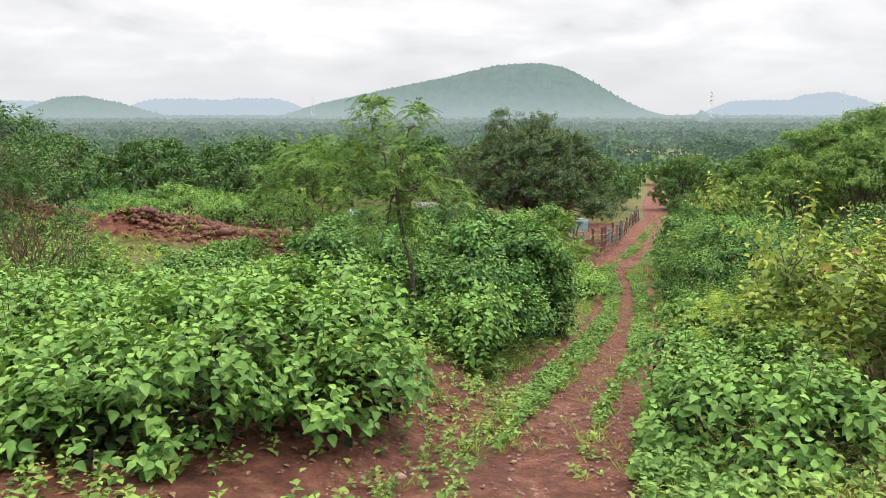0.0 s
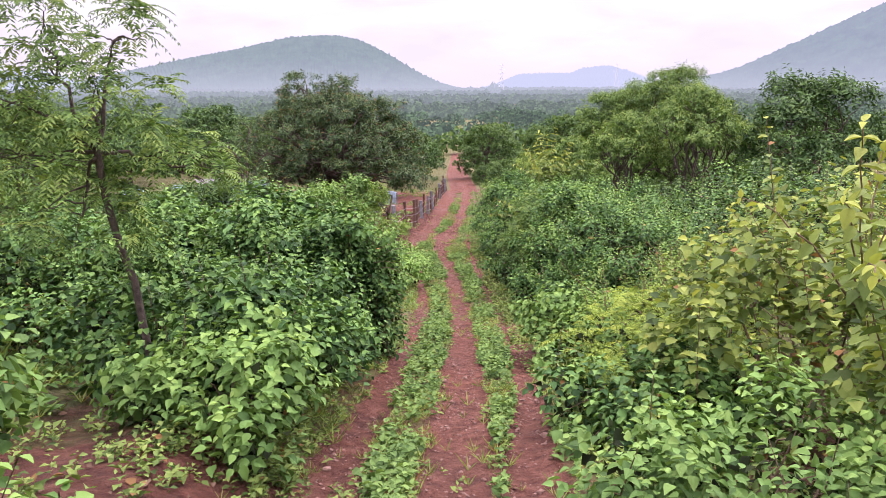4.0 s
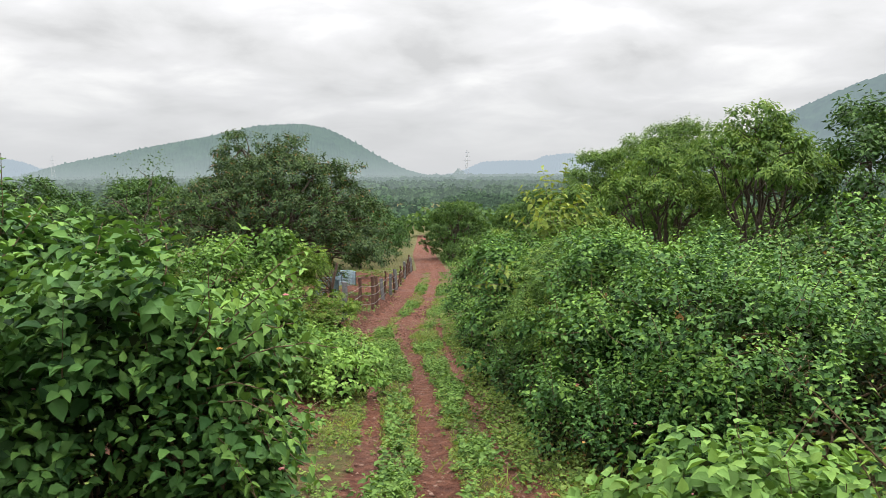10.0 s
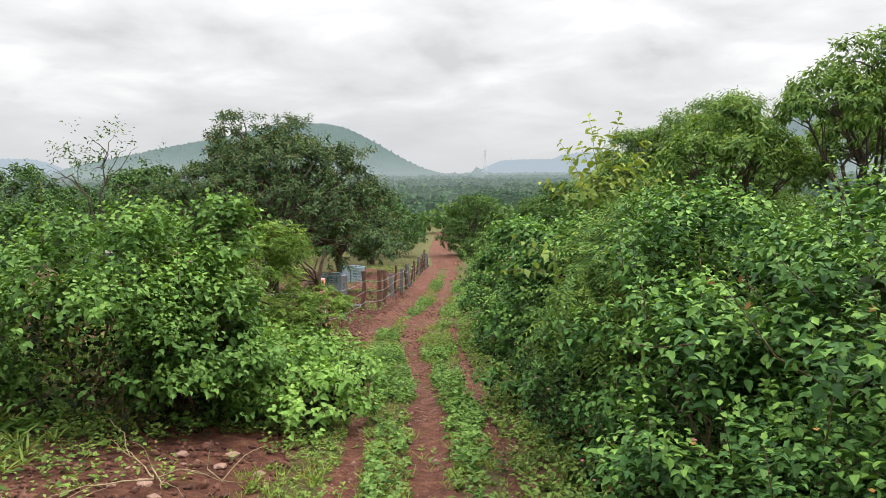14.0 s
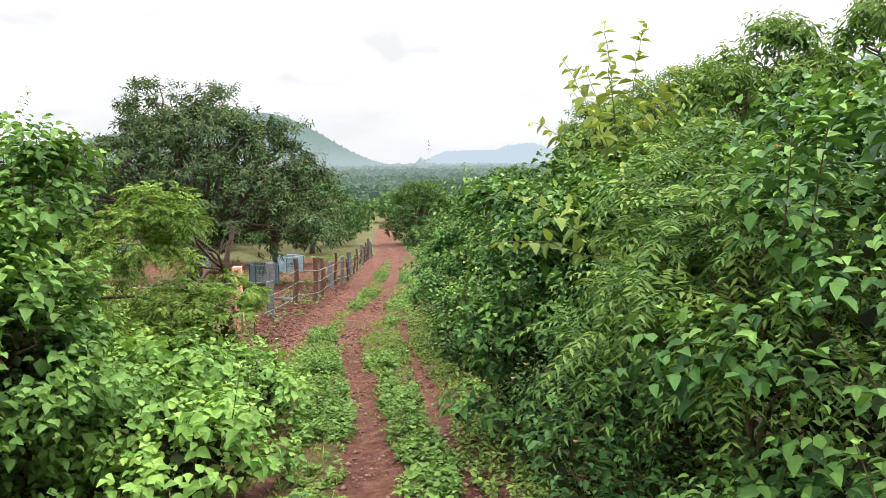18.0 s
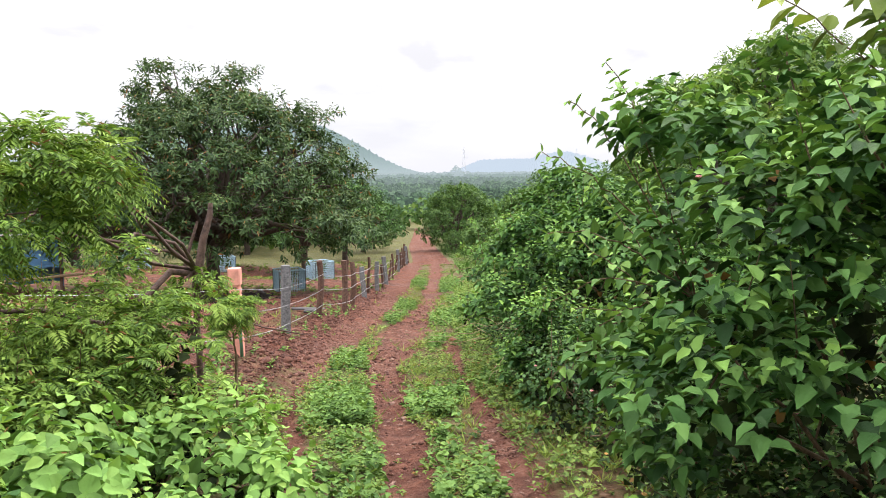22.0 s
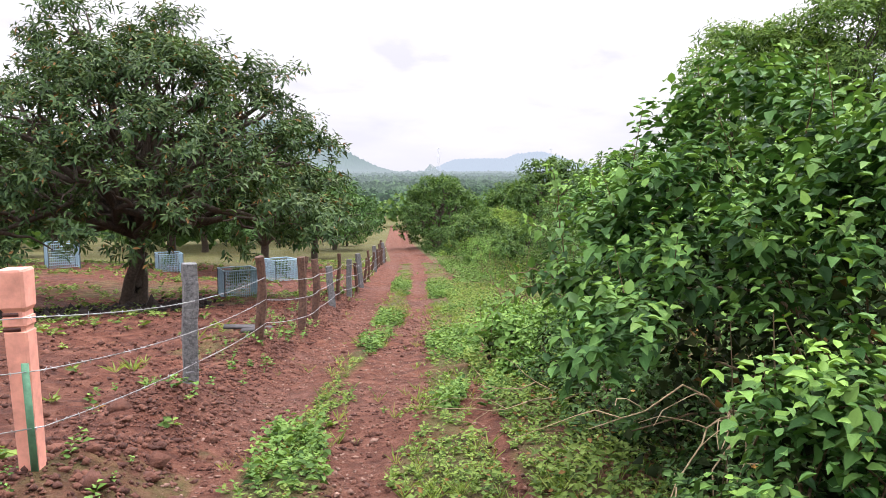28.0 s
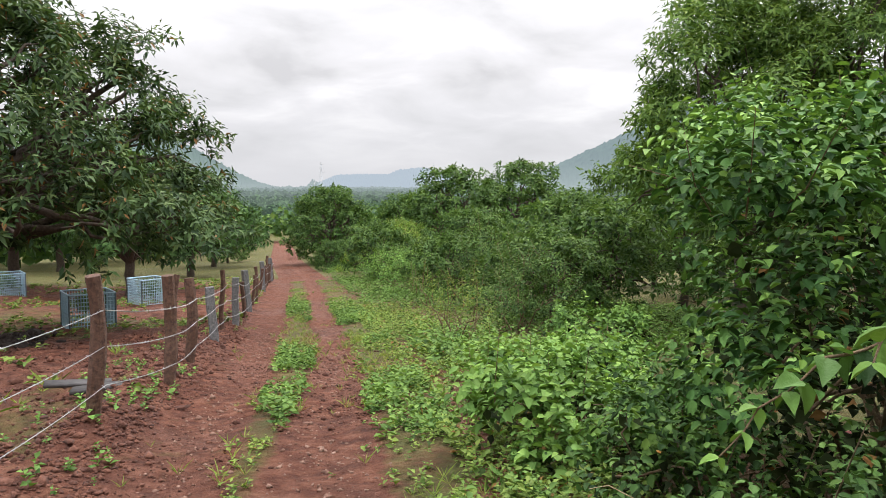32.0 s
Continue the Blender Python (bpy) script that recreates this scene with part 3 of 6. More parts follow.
# ---- shrubs and trees ----
def foliage(lobes, area_density, leaf, k, shape, r, stem=0.28, lift=0.45, young=0.5, width=0.7, droop=0.25, loose=0.12, inner=0.12, low=-0.45, floor=0.02, away=None, level=0.55, hollows=(), pad=0.42, cover=0.8, skin=0.3, foot=0.0):
    """Leafy shoots over a set of lobes (centre, radii). Every shoot carries k leaves turned round its stem.
    Returns the leaf mesh data and some shoot ends for twigs."""
    C = np.array([c for c, _ in lobes], float)
    R = np.array([q for _, q in lobes], float)
    area = 4 * np.pi * ((R[:, 0] * R[:, 1]) ** 1.6 + (R[:, 0] * R[:, 2]) ** 1.6 + (R[:, 1] * R[:, 2]) ** 1.6) ** (1 / 1.6) / 3 ** (1 / 1.6)
    # a thin skin of shoots over the lobes, between the pads
    which = np.repeat(np.arange(len(C)), np.maximum((area * area_density * skin).astype(int), 1))
    n = len(which)
    d = unit(r.normal(size=(n, 3)))
    d[:, 2] = np.where(d[:, 2] < low, -d[:, 2], d[:, 2])
    wob = 0.92 + loose * (np.sin(d[:, 0] * 6 + which) * np.cos(d[:, 1] * 5 + which * 2) + np.sin(d[:, 2] * 7 + which * 3)) + r.normal(0, loose * 0.55, n)
    P = C[which] + d * R[which] * wob[:, None]
    nor = unit(d / R[which])
    # pads: small flattened domes of leaves, one over another, that leave shaded gaps between them
    size = pad * float(np.mean(R)) if pad < 1 else pad - 1
    pw = np.repeat(np.arange(len(C)), np.maximum((area * cover / (np.pi * size * size)).astype(int), 2))
    pd = unit(r.normal(size=(len(pw), 3)))
    pd[:, 2] = np.where(pd[:, 2] < low, -pd[:, 2], pd[:, 2])
    pc = C[pw] + pd * R[pw] * r.uniform(0.86, 1.0 + loose, (len(pw), 1))
    buried = (np.linalg.norm((pc[:, None] - C[None]) / R[None], axis=2) < 0.74).any(1)
    ok = ~buried & (pc[:, 2] > floor + size * 0.25)
    pc, pd = pc[ok], pd[ok]
    ps = size * r.uniform(0.6, 1.35, len(pc))
    pi = np.repeat(np.arange(len(pc)), np.maximum((ps * ps * 5.0 * area_density).astype(int), 2))
    e = unit(r.normal(size=(len(pi), 3)))
    e[:, 2] = np.where(e[:, 2] < -0.2, -e[:, 2], e[:, 2])
    facing = (e * pd[pi]).sum(1)
    e = np.where(facing[:, None] < -0.25, e - 1.6 * facing[:, None] * pd[pi], e)
    e = unit(e)
    Pp = pc[pi] + e * ps[pi][:, None] * np.array([1, 1, 0.62]) * r.uniform(0.75, 1.1, (len(pi), 1))
    P = np.concatenate([P, Pp])
    nor = np.concatenate([nor, unit(0.75 * e + 0.5 * pd[pi])])
    n = len(P)
    q = ((P[:, None] - C[None]) / R[None])
    deep = (np.linalg.norm(q, axis=2) < 0.72).any(1)
    keep = (~deep | (r.random(n) < inner)) & (P[:, 2] > floor)
    keep &= (P[:, 2] > foot * (0.7 + 0.5 * r.random(n))) | (r.random(n) < 0.3)
    for hx, hy, hz, hr in hollows:
        keep &= np.linalg.norm(P - np.array([hx, hy, hz]), axis=1) > hr * r.uniform(0.85, 1.1, n)
    if away is not None:
        # the side turned from the track is thinner
        back = P[:, 0] * away[0] + P[:, 1] * away[1] > away[2]
        keep &= ~back | (r.random(n) < 0.15)
    P, nor, deep = P[keep], nor[keep], deep[keep]
    n = len(P)
    dirs = unit(nor * 0.7 + np.array([0, 0, lift]) + r.normal(0, 0.32, (n, 3)))
    ln = stem * r.uniform(0.6, 1.35, n)
    a = unit(np.cross(dirs, r.normal(size=(n, 3))))
    b = np.cross(dirs, a)
    j = np.arange(k)
    ang = j * 2.4 + r.uniform(0, 6.28, (n, 1))
    s = (j + 0.6) / k
    base = P[:, None] + dirs[:, None] * (ln[:, None] * (s - 0.55))[..., None]
    perp = np.cos(ang)[..., None] * a[:, None] + np.sin(ang)[..., None] * b[:, None]
    D = unit(dirs[:, None] * (0.25 + 0.5 * s)[None, :, None] + perp * 0.9 + np.array([0, 0, -droop]) + r.normal(0, 0.16, (n, k, 3)))
    N = unit(dirs[:, None] * (1.3 - level) + np.array([0, 0, level]) + r.normal(0, 0.25, (n, k, 3)))
    L = leaf * r.uniform(0.7, 1.25, (n, k)) * (1.08 - 0.45 * s ** 3)
    # upward-facing shoots get more of the pale tip colour, painting in top light
    y = young * 1.15 * np.clip(s * 1.7 - 0.6, 0, 1) * np.clip(r.random((n, 1)) * 1.6 - 0.15, 0, 1) * np.clip(0.3 + 1.1 * nor[:, 2:3], 0.12, 1) * (nor[:, 2:3] > -0.1) * ~deep[:, None]
    return leaves(base.reshape(-1, 3), D.reshape(-1, 3), N.reshape(-1, 3), L.ravel(), (L * width).ravel(), shape, y.ravel()), P, dirs, ln


def fronds(P, dirs, length, leaf, r, each=4, pairs=8, width=0.27):
    """Compound leaves: at every shoot end some arching midribs, each with pairs of narrow leaflets and one at the tip."""
    n = len(P)
    a = unit(np.cross(dirs, r.normal(size=(n, 3))))
    b = np.cross(dirs, a)
    ang = np.arange(each) * 6.283 / each + r.uniform(0, 6.28, (n, 1)) + r.normal(0, 0.3, (n, each))
    out = np.cos(ang)[..., None] * a[:, None] + np.sin(ang)[..., None] * b[:, None]
    rib = unit(out + dirs[:, None] * 0.55 + r.normal(0, 0.15, (n, each, 3))).reshape(-1, 3)
    base = np.repeat(P, each, 0)
    ln = length * r.uniform(0.65, 1.25, len(rib))
    t = (np.arange(pairs) + 1.2) / (pairs + 0.2)
    line = base[:, None] + rib[:, None] * (ln[:, None] * t)[..., None] - np.array([0, 0, 0.5]) * (ln[:, None] * t ** 2)[..., None]
    along = unit(rib[:, None] - np.array([0, 0, 1.0]) * t[None, :, None])
    side = unit(np.cross(along, [0, 0, 1.0]))
    up = np.cross(side, along)
    Q = np.concatenate([line, line], 1).reshape(-1, 3)
    D = np.concatenate([side + along * 0.75, -side + along * 0.75], 1) - np.array([0, 0, 0.25])
    D = (D + r.normal(0, 0.1, D.shape)).reshape(-1, 3)
    N = np.concatenate([up, up], 1).reshape(-1, 3) + r.normal(0, 0.15, (len(Q), 3))
    L = leaf * np.tile(np.concatenate([1.1 - 0.45 * t, 1.1 - 0.45 * t]), len(rib)) * r.uniform(0.8, 1.15, len(Q))
    young = np.repeat((r.random(len(rib)) < 0.25) * r.uniform(0.3, 0.9, len(rib)), 2 * pairs)
    return leaves(Q, D, N, L, L * width, "diamond", young)


def bent(p, q, r, n=6, sag=0.12):
    """A crooked line from p to q."""
    p, q = np.asarray(p, float), np.asarray(q, float)
    t = np.linspace(0, 1, n)[:, None]
    w = r.normal(0, 1, (n, 3)) * np.linalg.norm(q - p) * sag * 0.5
    w[0] = w[-1] = 0
    return p + (q - p) * t + w * np.sin(t * np.pi) + np.array([0, 0, sag]) * np.linalg.norm(q - p) * np.sin(t * np.pi)


def heap_lobes(rx, ry, h, n, r, spread=0.66, size=(0.28, 0.5)):
    out = [((0, 0, h * 0.40), (rx * 0.6, ry * 0.6, h * 0.46))]
    for i in range(n):
        a = i * 2.4 + r.uniform(-0.5, 0.5)
        q = spread * r.uniform(0.7, 1.15)
        s = r.uniform(*size)
        hz = h * (r.uniform(0.36, 0.68) if i % 2 else r.uniform(0.14, 0.26))
        q = q if i % 2 else q * 1.12
        rz = min(h * s * 1.05, h * 1.02 - hz)
        out.append(((rx * q * math.cos(a), ry * q * math.sin(a), hz), (rx * s, ry * s, max(rz, 0.25 * h))))
    return out


def shrub(name, label, x, y, rx, ry, h, mat, leaf=0.085, density=60, k=6, shape="broad", lobes=7, seed=0, stems=7, group="", lift=0.45, young=0.5, stem=0.28, width=0.66, twig=TWIG, loose=0.14, core=True, category="shrub", droop=0.5, strays=0.06, away=None, level=0.55, hollows=(), frond=0.0, pad=0.45, cover=0.68, skin=0.16):
    r = np.random.default_rng(seed + 100)
    ob = thing(name, at_ground(x, y) - Vector((0, 0, 0.06)), label, category, group)
    lb = heap_lobes(rx, ry, h, lobes, r)
    (v, f, a), P, dirs, ln = foliage(lb, density, leaf, k, shape, r, stem, lift, young, width, droop, loose, away=away, level=level, hollows=hollows, pad=pad, cover=cover, skin=skin, foot=0.26 * h if h > 0.55 else 0.0)
    if frond > 0:
        v, f, a = fronds(P, dirs, frond, leaf, r)
    bits, fl = [v], [f]
    ya = [a["young"]]
    if strays > 0:
        # long shoots that stand out of the outline
        top = np.nonzero(P[:, 2] > h * 0.5)[0]
        pick = r.choice(top, max(3, int(len(top) * strays * 0.35)), replace=False) if len(top) > 10 else top
        sd = unit(dirs[pick] + np.array([0, 0, 0.5]) + r.normal(0, 0.2, (len(pick), 3)))
        kk = 9
        s = (np.arange(kk) + 1) / kk
        sl = stem * r.uniform(0.7, 1.5, len(pick))
        base = P[pick][:, None] + sd[:, None] * (sl[:, None] * s)[..., None]
        perp = unit(np.cross(sd, r.normal(size=sd.shape)))
        pb = np.cross(sd, perp)
        ang = np.arange(kk) * 2.4
        pp = np.cos(ang)[None, :, None] * perp[:, None] + np.sin(ang)[None, :, None] * pb[:, None]
        D = unit(pp + sd[:, None] * 0.4 - np.array([0, 0, 0.2]))
        N = unit(sd[:, None] + np.array([0, 0, 0.5]) + r.normal(0, 0.2, D.shape))
        L = leaf * (1.1 - 0.5 * s)[None] * r.uniform(0.75, 1.15, (len(pick), kk))
        v2, f2, a2 = leaves(base.reshape(-1, 3), D.reshape(-1, 3), N.reshape(-1, 3), L.ravel(), L.ravel() * width, shape, np.tile(np.clip(s * 1.4 - 0.6, 0, 1) * young, len(pick)))
        bits.append(v2)
        fl.append(f2 + len(v))
        ya.append(a2["young"])
        strands = [tube([P[i] - dirs[i] * 0.2, P[i], P[i] + d * q], [0.006, 0.005, 0.002], 3) for i, d, q in zip(pick, sd, sl)]
    else:
        strands = []
    part("foliage", mesh_of(name + "_foliage", np.concatenate(bits), np.concatenate(fl), mat, shape == "ovate", {"young": np.concatenate(ya)}), ob)["kind"] = "stuff"
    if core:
        # inner leaves coloured near black to paint in the shade deep inside
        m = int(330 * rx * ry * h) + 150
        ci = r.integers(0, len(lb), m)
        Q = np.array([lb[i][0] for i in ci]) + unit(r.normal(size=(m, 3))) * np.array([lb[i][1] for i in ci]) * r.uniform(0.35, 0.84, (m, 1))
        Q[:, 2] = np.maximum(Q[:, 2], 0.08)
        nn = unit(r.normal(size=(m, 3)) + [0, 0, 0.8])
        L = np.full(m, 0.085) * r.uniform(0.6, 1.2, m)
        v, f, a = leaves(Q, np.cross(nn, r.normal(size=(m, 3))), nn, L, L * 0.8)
        part("inner_leaves", mesh_of(name + "_inner", v, f, LEAF_INNER, False, a), ob, "inner leaves coloured dark for shade")
    for i in range(stems):
        c, q = lb[i % len(lb)]
        b0 = np.array([r.normal(0, rx * 0.14), r.normal(0, ry * 0.14), -0.05])
        e = np.array(c) + r.normal(0, 0.25, 3) * np.array(q)
        main = bent(b0, e, r)
        bits = [tube(main, np.linspace(0.018, 0.007, 6) * (0.6 + h * 0.35), 5)]
        for g in (3, 4):
            e2 = np.array(c) + unit(r.normal(size=3) + [0, 0, 0.5]) * np.array(q) * 0.95
            bits.append(tube(bent(main[g], e2, r, 5), np.linspace(0.009, 0.003, 5) * (0.6 + h * 0.3), 4))
        v, f = join(bits)
        part("stem", mesh_of(name + "_stem", v, f, twig), ob)
    if strands:
        tagged(part("shoot", mesh_of(name + "_shoot", *join(strands), twig), ob), kind="stuff")
    return ob


def tree(name, label, x, y, h, lobes, mat, trunk_r=0.12, fork=0.3, leaf=0.16, width=0.3, density=9, k=7, seed=0, lean=(0, 0), shape="diamond", stem=0.35, category="tree", limbs=2, droop=0.5, young=0.4, loose=0.16, inner=0.25, group="", lift=0.2, extra_trunks=0, low=-0.6, bark=BARK, frond=0.0, pad=0.42, cover=0.8, skin=0.3):
    """A tree: trunk, limbs to each lobe of the crown, twigs, leafy shoots."""
    r = np.random.default_rng(seed + 500)
    ob = thing(name, at_ground(x, y) - Vector((0, 0, 0.08)), label, category, group)
    top = np.array([lean[0], lean[1], h * fork])
    bits = [tube(bent((0, 0, -0.1), top, r, 7, 0.03), trunk_r * np.array([1.35, 1.05, 0.98, 0.93, 0.9, 0.86, 0.85]), 9)]
    for i in range(extra_trunks):
        bits.append(tube(bent((r.normal(0, trunk_r), r.normal(0, trunk_r), -0.1), top + r.normal(0, 0.5, 3) * [1, 1, 0.3], r, 6, 0.05), np.linspace(trunk_r * 0.8, trunk_r * 0.45, 6), 7))
    part("trunk", mesh_of(name + "_trunk", *join(bits), bark, True), ob)
    (v, f, a), P, dirs, ln = foliage(lobes, density, leaf, k, shape, r, stem, lift, young, width, droop, loose, inner, low, floor=h * 0.08, pad=pad, cover=cover, skin=skin)
    if frond > 0:
        v, f, a = fronds(P, dirs, frond, leaf, r)
    for c, q in lobes:
        c = np.array(c)
        main = bent(top, c, r, 7, 0.10)
        limb = part("limb", mesh_of(name + "_limb", *tube(main, np.linspace(trunk_r * 0.6, trunk_r * 0.2, 7), 6), bark, True), ob)
        bits = []
        for g in range(limbs * 3):
            e = c + unit(r.normal(size=3) + [0, 0, 0.2]) * np.array(q) * 0.92
            bits.append(tube(bent(main[4 + g % 3], e, r, 6, 0.08), np.linspace(trunk_r * 0.24, trunk_r * 0.05, 6), 4))
        tagged(part("branchwork", mesh_of(name + "_branchwork", *join(bits), bark, True), limb), kind="stuff")
    part("crown", mesh_of(name + "_crown", v, f, mat, False, a), ob)
    return ob


def dome_lobes(R, h0, h1, n, r, size=(0.34, 0.46)):
    """Lobes of a broad domed crown from height h0 to h1."""
    H = h1 - h0
    out = [((0, 0, h0 + H * 0.48), (R * 0.62, R * 0.62, H * 0.44))]
    for i in range(n):
        f = (i + 0.5) / n
        el = math.asin(1 - 1.12 * f) if 1 - 1.12 * f > -1 else -0.2
        a = i * 2.4
        s = r.uniform(*size)
        out.append(((R * 0.66 * math.cos(el) * math.cos(a) * r.uniform(0.85, 1.1), R * 0.66 * math.cos(el) * math.sin(a) * r.uniform(0.85, 1.1), h0 + H * (0.36 + 0.42 * math.sin(el)) + r.uniform(-0.03, 0.03) * H),
                    (R * s, R * s, H * s * 0.62)))
    return out


# the great mango tree in the fenced field
rr = np.random.default_rng(3)
mango_lobes = dome_lobes(5.1, 0.8, 7.2, 38, rr, (0.15, 0.25)) + [((3.7, 0.3, 3.7), (1.0, 1.1, 1.0)), ((3.0, 0.6, 4.9), (0.9, 0.9, 0.9)), ((4.1, -0.4, 2.5), (0.8, 0.9, 0.7)), ((3.6, -0.2, 5.5), (0.5, 0.5, 0.6)), ((-4.0, -0.6, 3.0), (1.2, 1.3, 1.1)), ((-1.2, 0.2, 6.9), (0.8, 0.8, 0.6)), ((1.0, -0.3, 6.7), (0.8, 0.8, 0.6)), ((3.6, 0.0, 2.6), (1.1, 1.1, 0.8)), ((-2.6, -2.6, 2.3), (1.3, 1.2, 0.9)), ((1.2, -3.3, 2.4), (1.2, 1.1, 0.9))]
mango_lobes = [((c[0] + 0.05, c[1], c[2] - 0.2), q) for c, q in mango_lobes] + [((4.4, -0.3, 1.9), (1.0, 1.0, 0.65)), ((4.4, 0.2, 3.2), (0.7, 0.8, 0.8)), ((2.9, -2.6, 2.2), (1.2, 1.0, 0.7)), ((-3.4, -1.8, 2.1), (1.2, 1.1, 0.7))]
tree("mango_tree", "large dark green mango tree with broad domed crown over ploughed earth", 4.75, 44.4, 7.3, mango_lobes, LEAF_MANGO, 0.21, 0.24, leaf=0.19, width=0.33, density=10, k=9, seed=1, limbs=1, extra_trunks=2, droop=0.55, stem=0.34, inner=0.12, loose=0.22, pad=0.42, cover=0.72, skin=0.2)

# further orchard trees
small_mango = dome_lobes(2.8, 0.6, 4.4, 11, rr)
mt = tree("mango_tree", "dark green mango tree in the orchard", -15.6, 42.5, 4.4, small_mango, LEAF_DARK, 0.17, 0.25, leaf=0.27, width=0.38, density=5.2, k=7, seed=2, limbs=1, droop=0.6, group="orchard trees")
for i, (x, y, s) in enumerate([(-11.6, 44, 0.98), (-20.5, 41, 1.05), (-26, 39, 1.0), (-8, 54, 1.15), (-1.5, 60, 1.3), (5.5, 62, 1.35), (9.3, 57.5, 1.15), (-15, 62, 1.3), (-22, 58, 1.2), (13.6, 70, 1.2), (16.4, 78, 1.0), (7.5, 76, 1.3), (-1, 74, 1.3), (-9, 76, 1.3), (-31, 50, 1.1), (-18, 78, 1.3), (-36, 62, 1.2)]):
    copy_thing(mt, Matrix.Translation(at_ground(x, y) - Vector((0, 0, 0.08))) @ pose(0, 0, 0, 0, 0, i * 77) @ Matrix.Scale(s, 4))

# tree beside the far end of the track and trees in the hollow on the other side
ft = tree("roadside_tree", "dense dark green tree beside the far track", 23.9, 77, 5.3, dome_lobes(2.8, 0.2, 5.3, 15, rr, (0.24, 0.38)) + [((0, 0, 1.1), (2.3, 2.3, 1.0)), ((1.3, -0.6, 1.4), (1.3, 1.3, 1.1)), ((-1.3, 0.4, 1.5), (1.3, 1.3, 1.2))], LEAF_WOOD, 0.16, 0.25, leaf=0.24, width=0.52, density=4.6, k=8, seed=5, limbs=1, group="trees in the hollow")
for i, (x, y, s) in enumerate([(33, 84, 1.0), (31.5, 97, 1.0), (29, 60, 0.6), (29.0, 68.5, 1.18), (27.5, 86, 1.0), (35, 66, 0.65), (37.3, 74, 1.4), (22.0, 97, 0.75), (24.5, 110, 0.8), (18.6, 84, 0.55), (36.5, 108, 0.9), (22.6, 71, 0.36), (21.2, 69.5, 0.34), (36, 50, 0.62), (41, 56, 0.65), (47, 62, 0.7), (52, 72, 0.8), (45, 46, 0.62)]):
    copy_thing(ft, Matrix.Translation(at_ground(x, y) - Vector((0, 0, 0.08))) @ pose(0, 0, 0, 0, 0, i * 67 + 20) @ Matrix.Scale(s, 4))

ht = tree("hollow_tree", "bushy dark green tree in the hollow", 26.5, 46, 3.2, dome_lobes(1.9, 0.2, 3.2, 10, rr), LEAF_WOOD, 0.1, 0.25, leaf=0.2, width=0.45, density=9, k=7, seed=31, limbs=1, group="trees in the hollow")
for i, (x, y, s) in enumerate([(19.4, 58.0, 0.82), (23.8, 57.5, 1.0), (24.8, 51.5, 1.1), (22.6, 43.5, 1.25), (20.5, 49.5, 0.58), (15.6, 40.2, 0.62), (17.6, 41.2, 0.8), (18.9, 44.0, 0.95), (16.2, 45.5, 0.6), (29.5, 52, 1.2), (25.0, 39.5, 1.3), (30.5, 43.5, 1.3)]):
    copy_thing(ht, Matrix.Translation(at_ground(x, y) - Vector((0, 0, 0.08))) @ pose(0, 0, 0, 0, 0, i * 83 + 20) @ Matrix.Scale(s, 4))

# tall trees over the thicket
tree("thicket_tree", "tall feathery green tree standing behind the thicket", 17.6, 37.2, 6.3, dome_lobes(2.4, 0.6, 6.3, 12, rr, (0.28, 0.42)), LEAF_FEATHER, 0.14, 0.3, leaf=0.16, width=0.3, density=18, k=9, seed=7, limbs=1, young=0.6, droop=0.6)
tree("thicket_tree", "tall feathery green tree standing behind the thicket", 19.6, 35.8, 7.2, dome_lobes(2.7, 0.6, 7.2, 13, rr, (0.28, 0.42)), LEAF_FEATHER, 0.15, 0.3, leaf=0.16, width=0.3, density=17, k=9, seed=6, limbs=1, young=0.6, droop=0.6)


def tuft_lobes(R, h, n, r):
    """Separate rounded heads of leaves on bare limbs, the highest in the middle."""
    out = [((0, 0, h - 0.42), (0.42, 0.42, 0.42))]
    for i in range(n):
        a, q = i * 2.4, R * math.sqrt((i + 0.7) / n)
        s = r.uniform(0.36, 0.5)
        out.append(((q * math.cos(a), q * math.sin(a), h - 0.6 - 0.55 * q * r.uniform(0.8, 1.5)), (s, s, s * 0.95)))
    return out


tree("thicket_tree", "light green tree with rounded tufts behind the thicket", 11.2, 20.9, 4.9, tuft_lobes(1.02, 4.9, 9, rr), LEAF_FEATHER, 0.06, 0.4, leaf=0.11, width=0.36, density=34, k=9, stem=0.2, lift=0.1, droop=0.9, loose=0.1, low=-0.2, seed=8, young=0.8, group="tufted trees")
tree("thicket_tree", "light green tree with rounded tufts behind the thicket", 12.9, 22.4, 4.7, tuft_lobes(1.09, 4.7, 10, rr), LEAF_FEATHER, 0.06, 0.4, leaf=0.11, width=0.36, density=34, k=9, stem=0.2, lift=0.1, droop=0.9, loose=0.1, low=-0.2, seed=9, young=0.8, group="tufted trees")
tree("thicket_tree", "dark green tree behind the thicket", 15.2, 21.5, 5.3, dome_lobes(2.2, 0.8, 5.3, 11, rr, (0.28, 0.4)), LEAF_DARK, 0.1, 0.35, leaf=0.15, width=0.42, density=14, k=8, seed=10, group="tufted trees")
tree("thicket_tree", "light green tree with rounded tufts behind the thicket", 10.2, 22.4, 4.3, tuft_lobes(0.88, 4.3, 8, rr), LEAF_FEATHER, 0.06, 0.4, leaf=0.11, width=0.36, density=34, k=9, stem=0.2, lift=0.1, droop=0.9, loose=0.1, low=-0.2, seed=11, young=0.8, group="tufted trees")
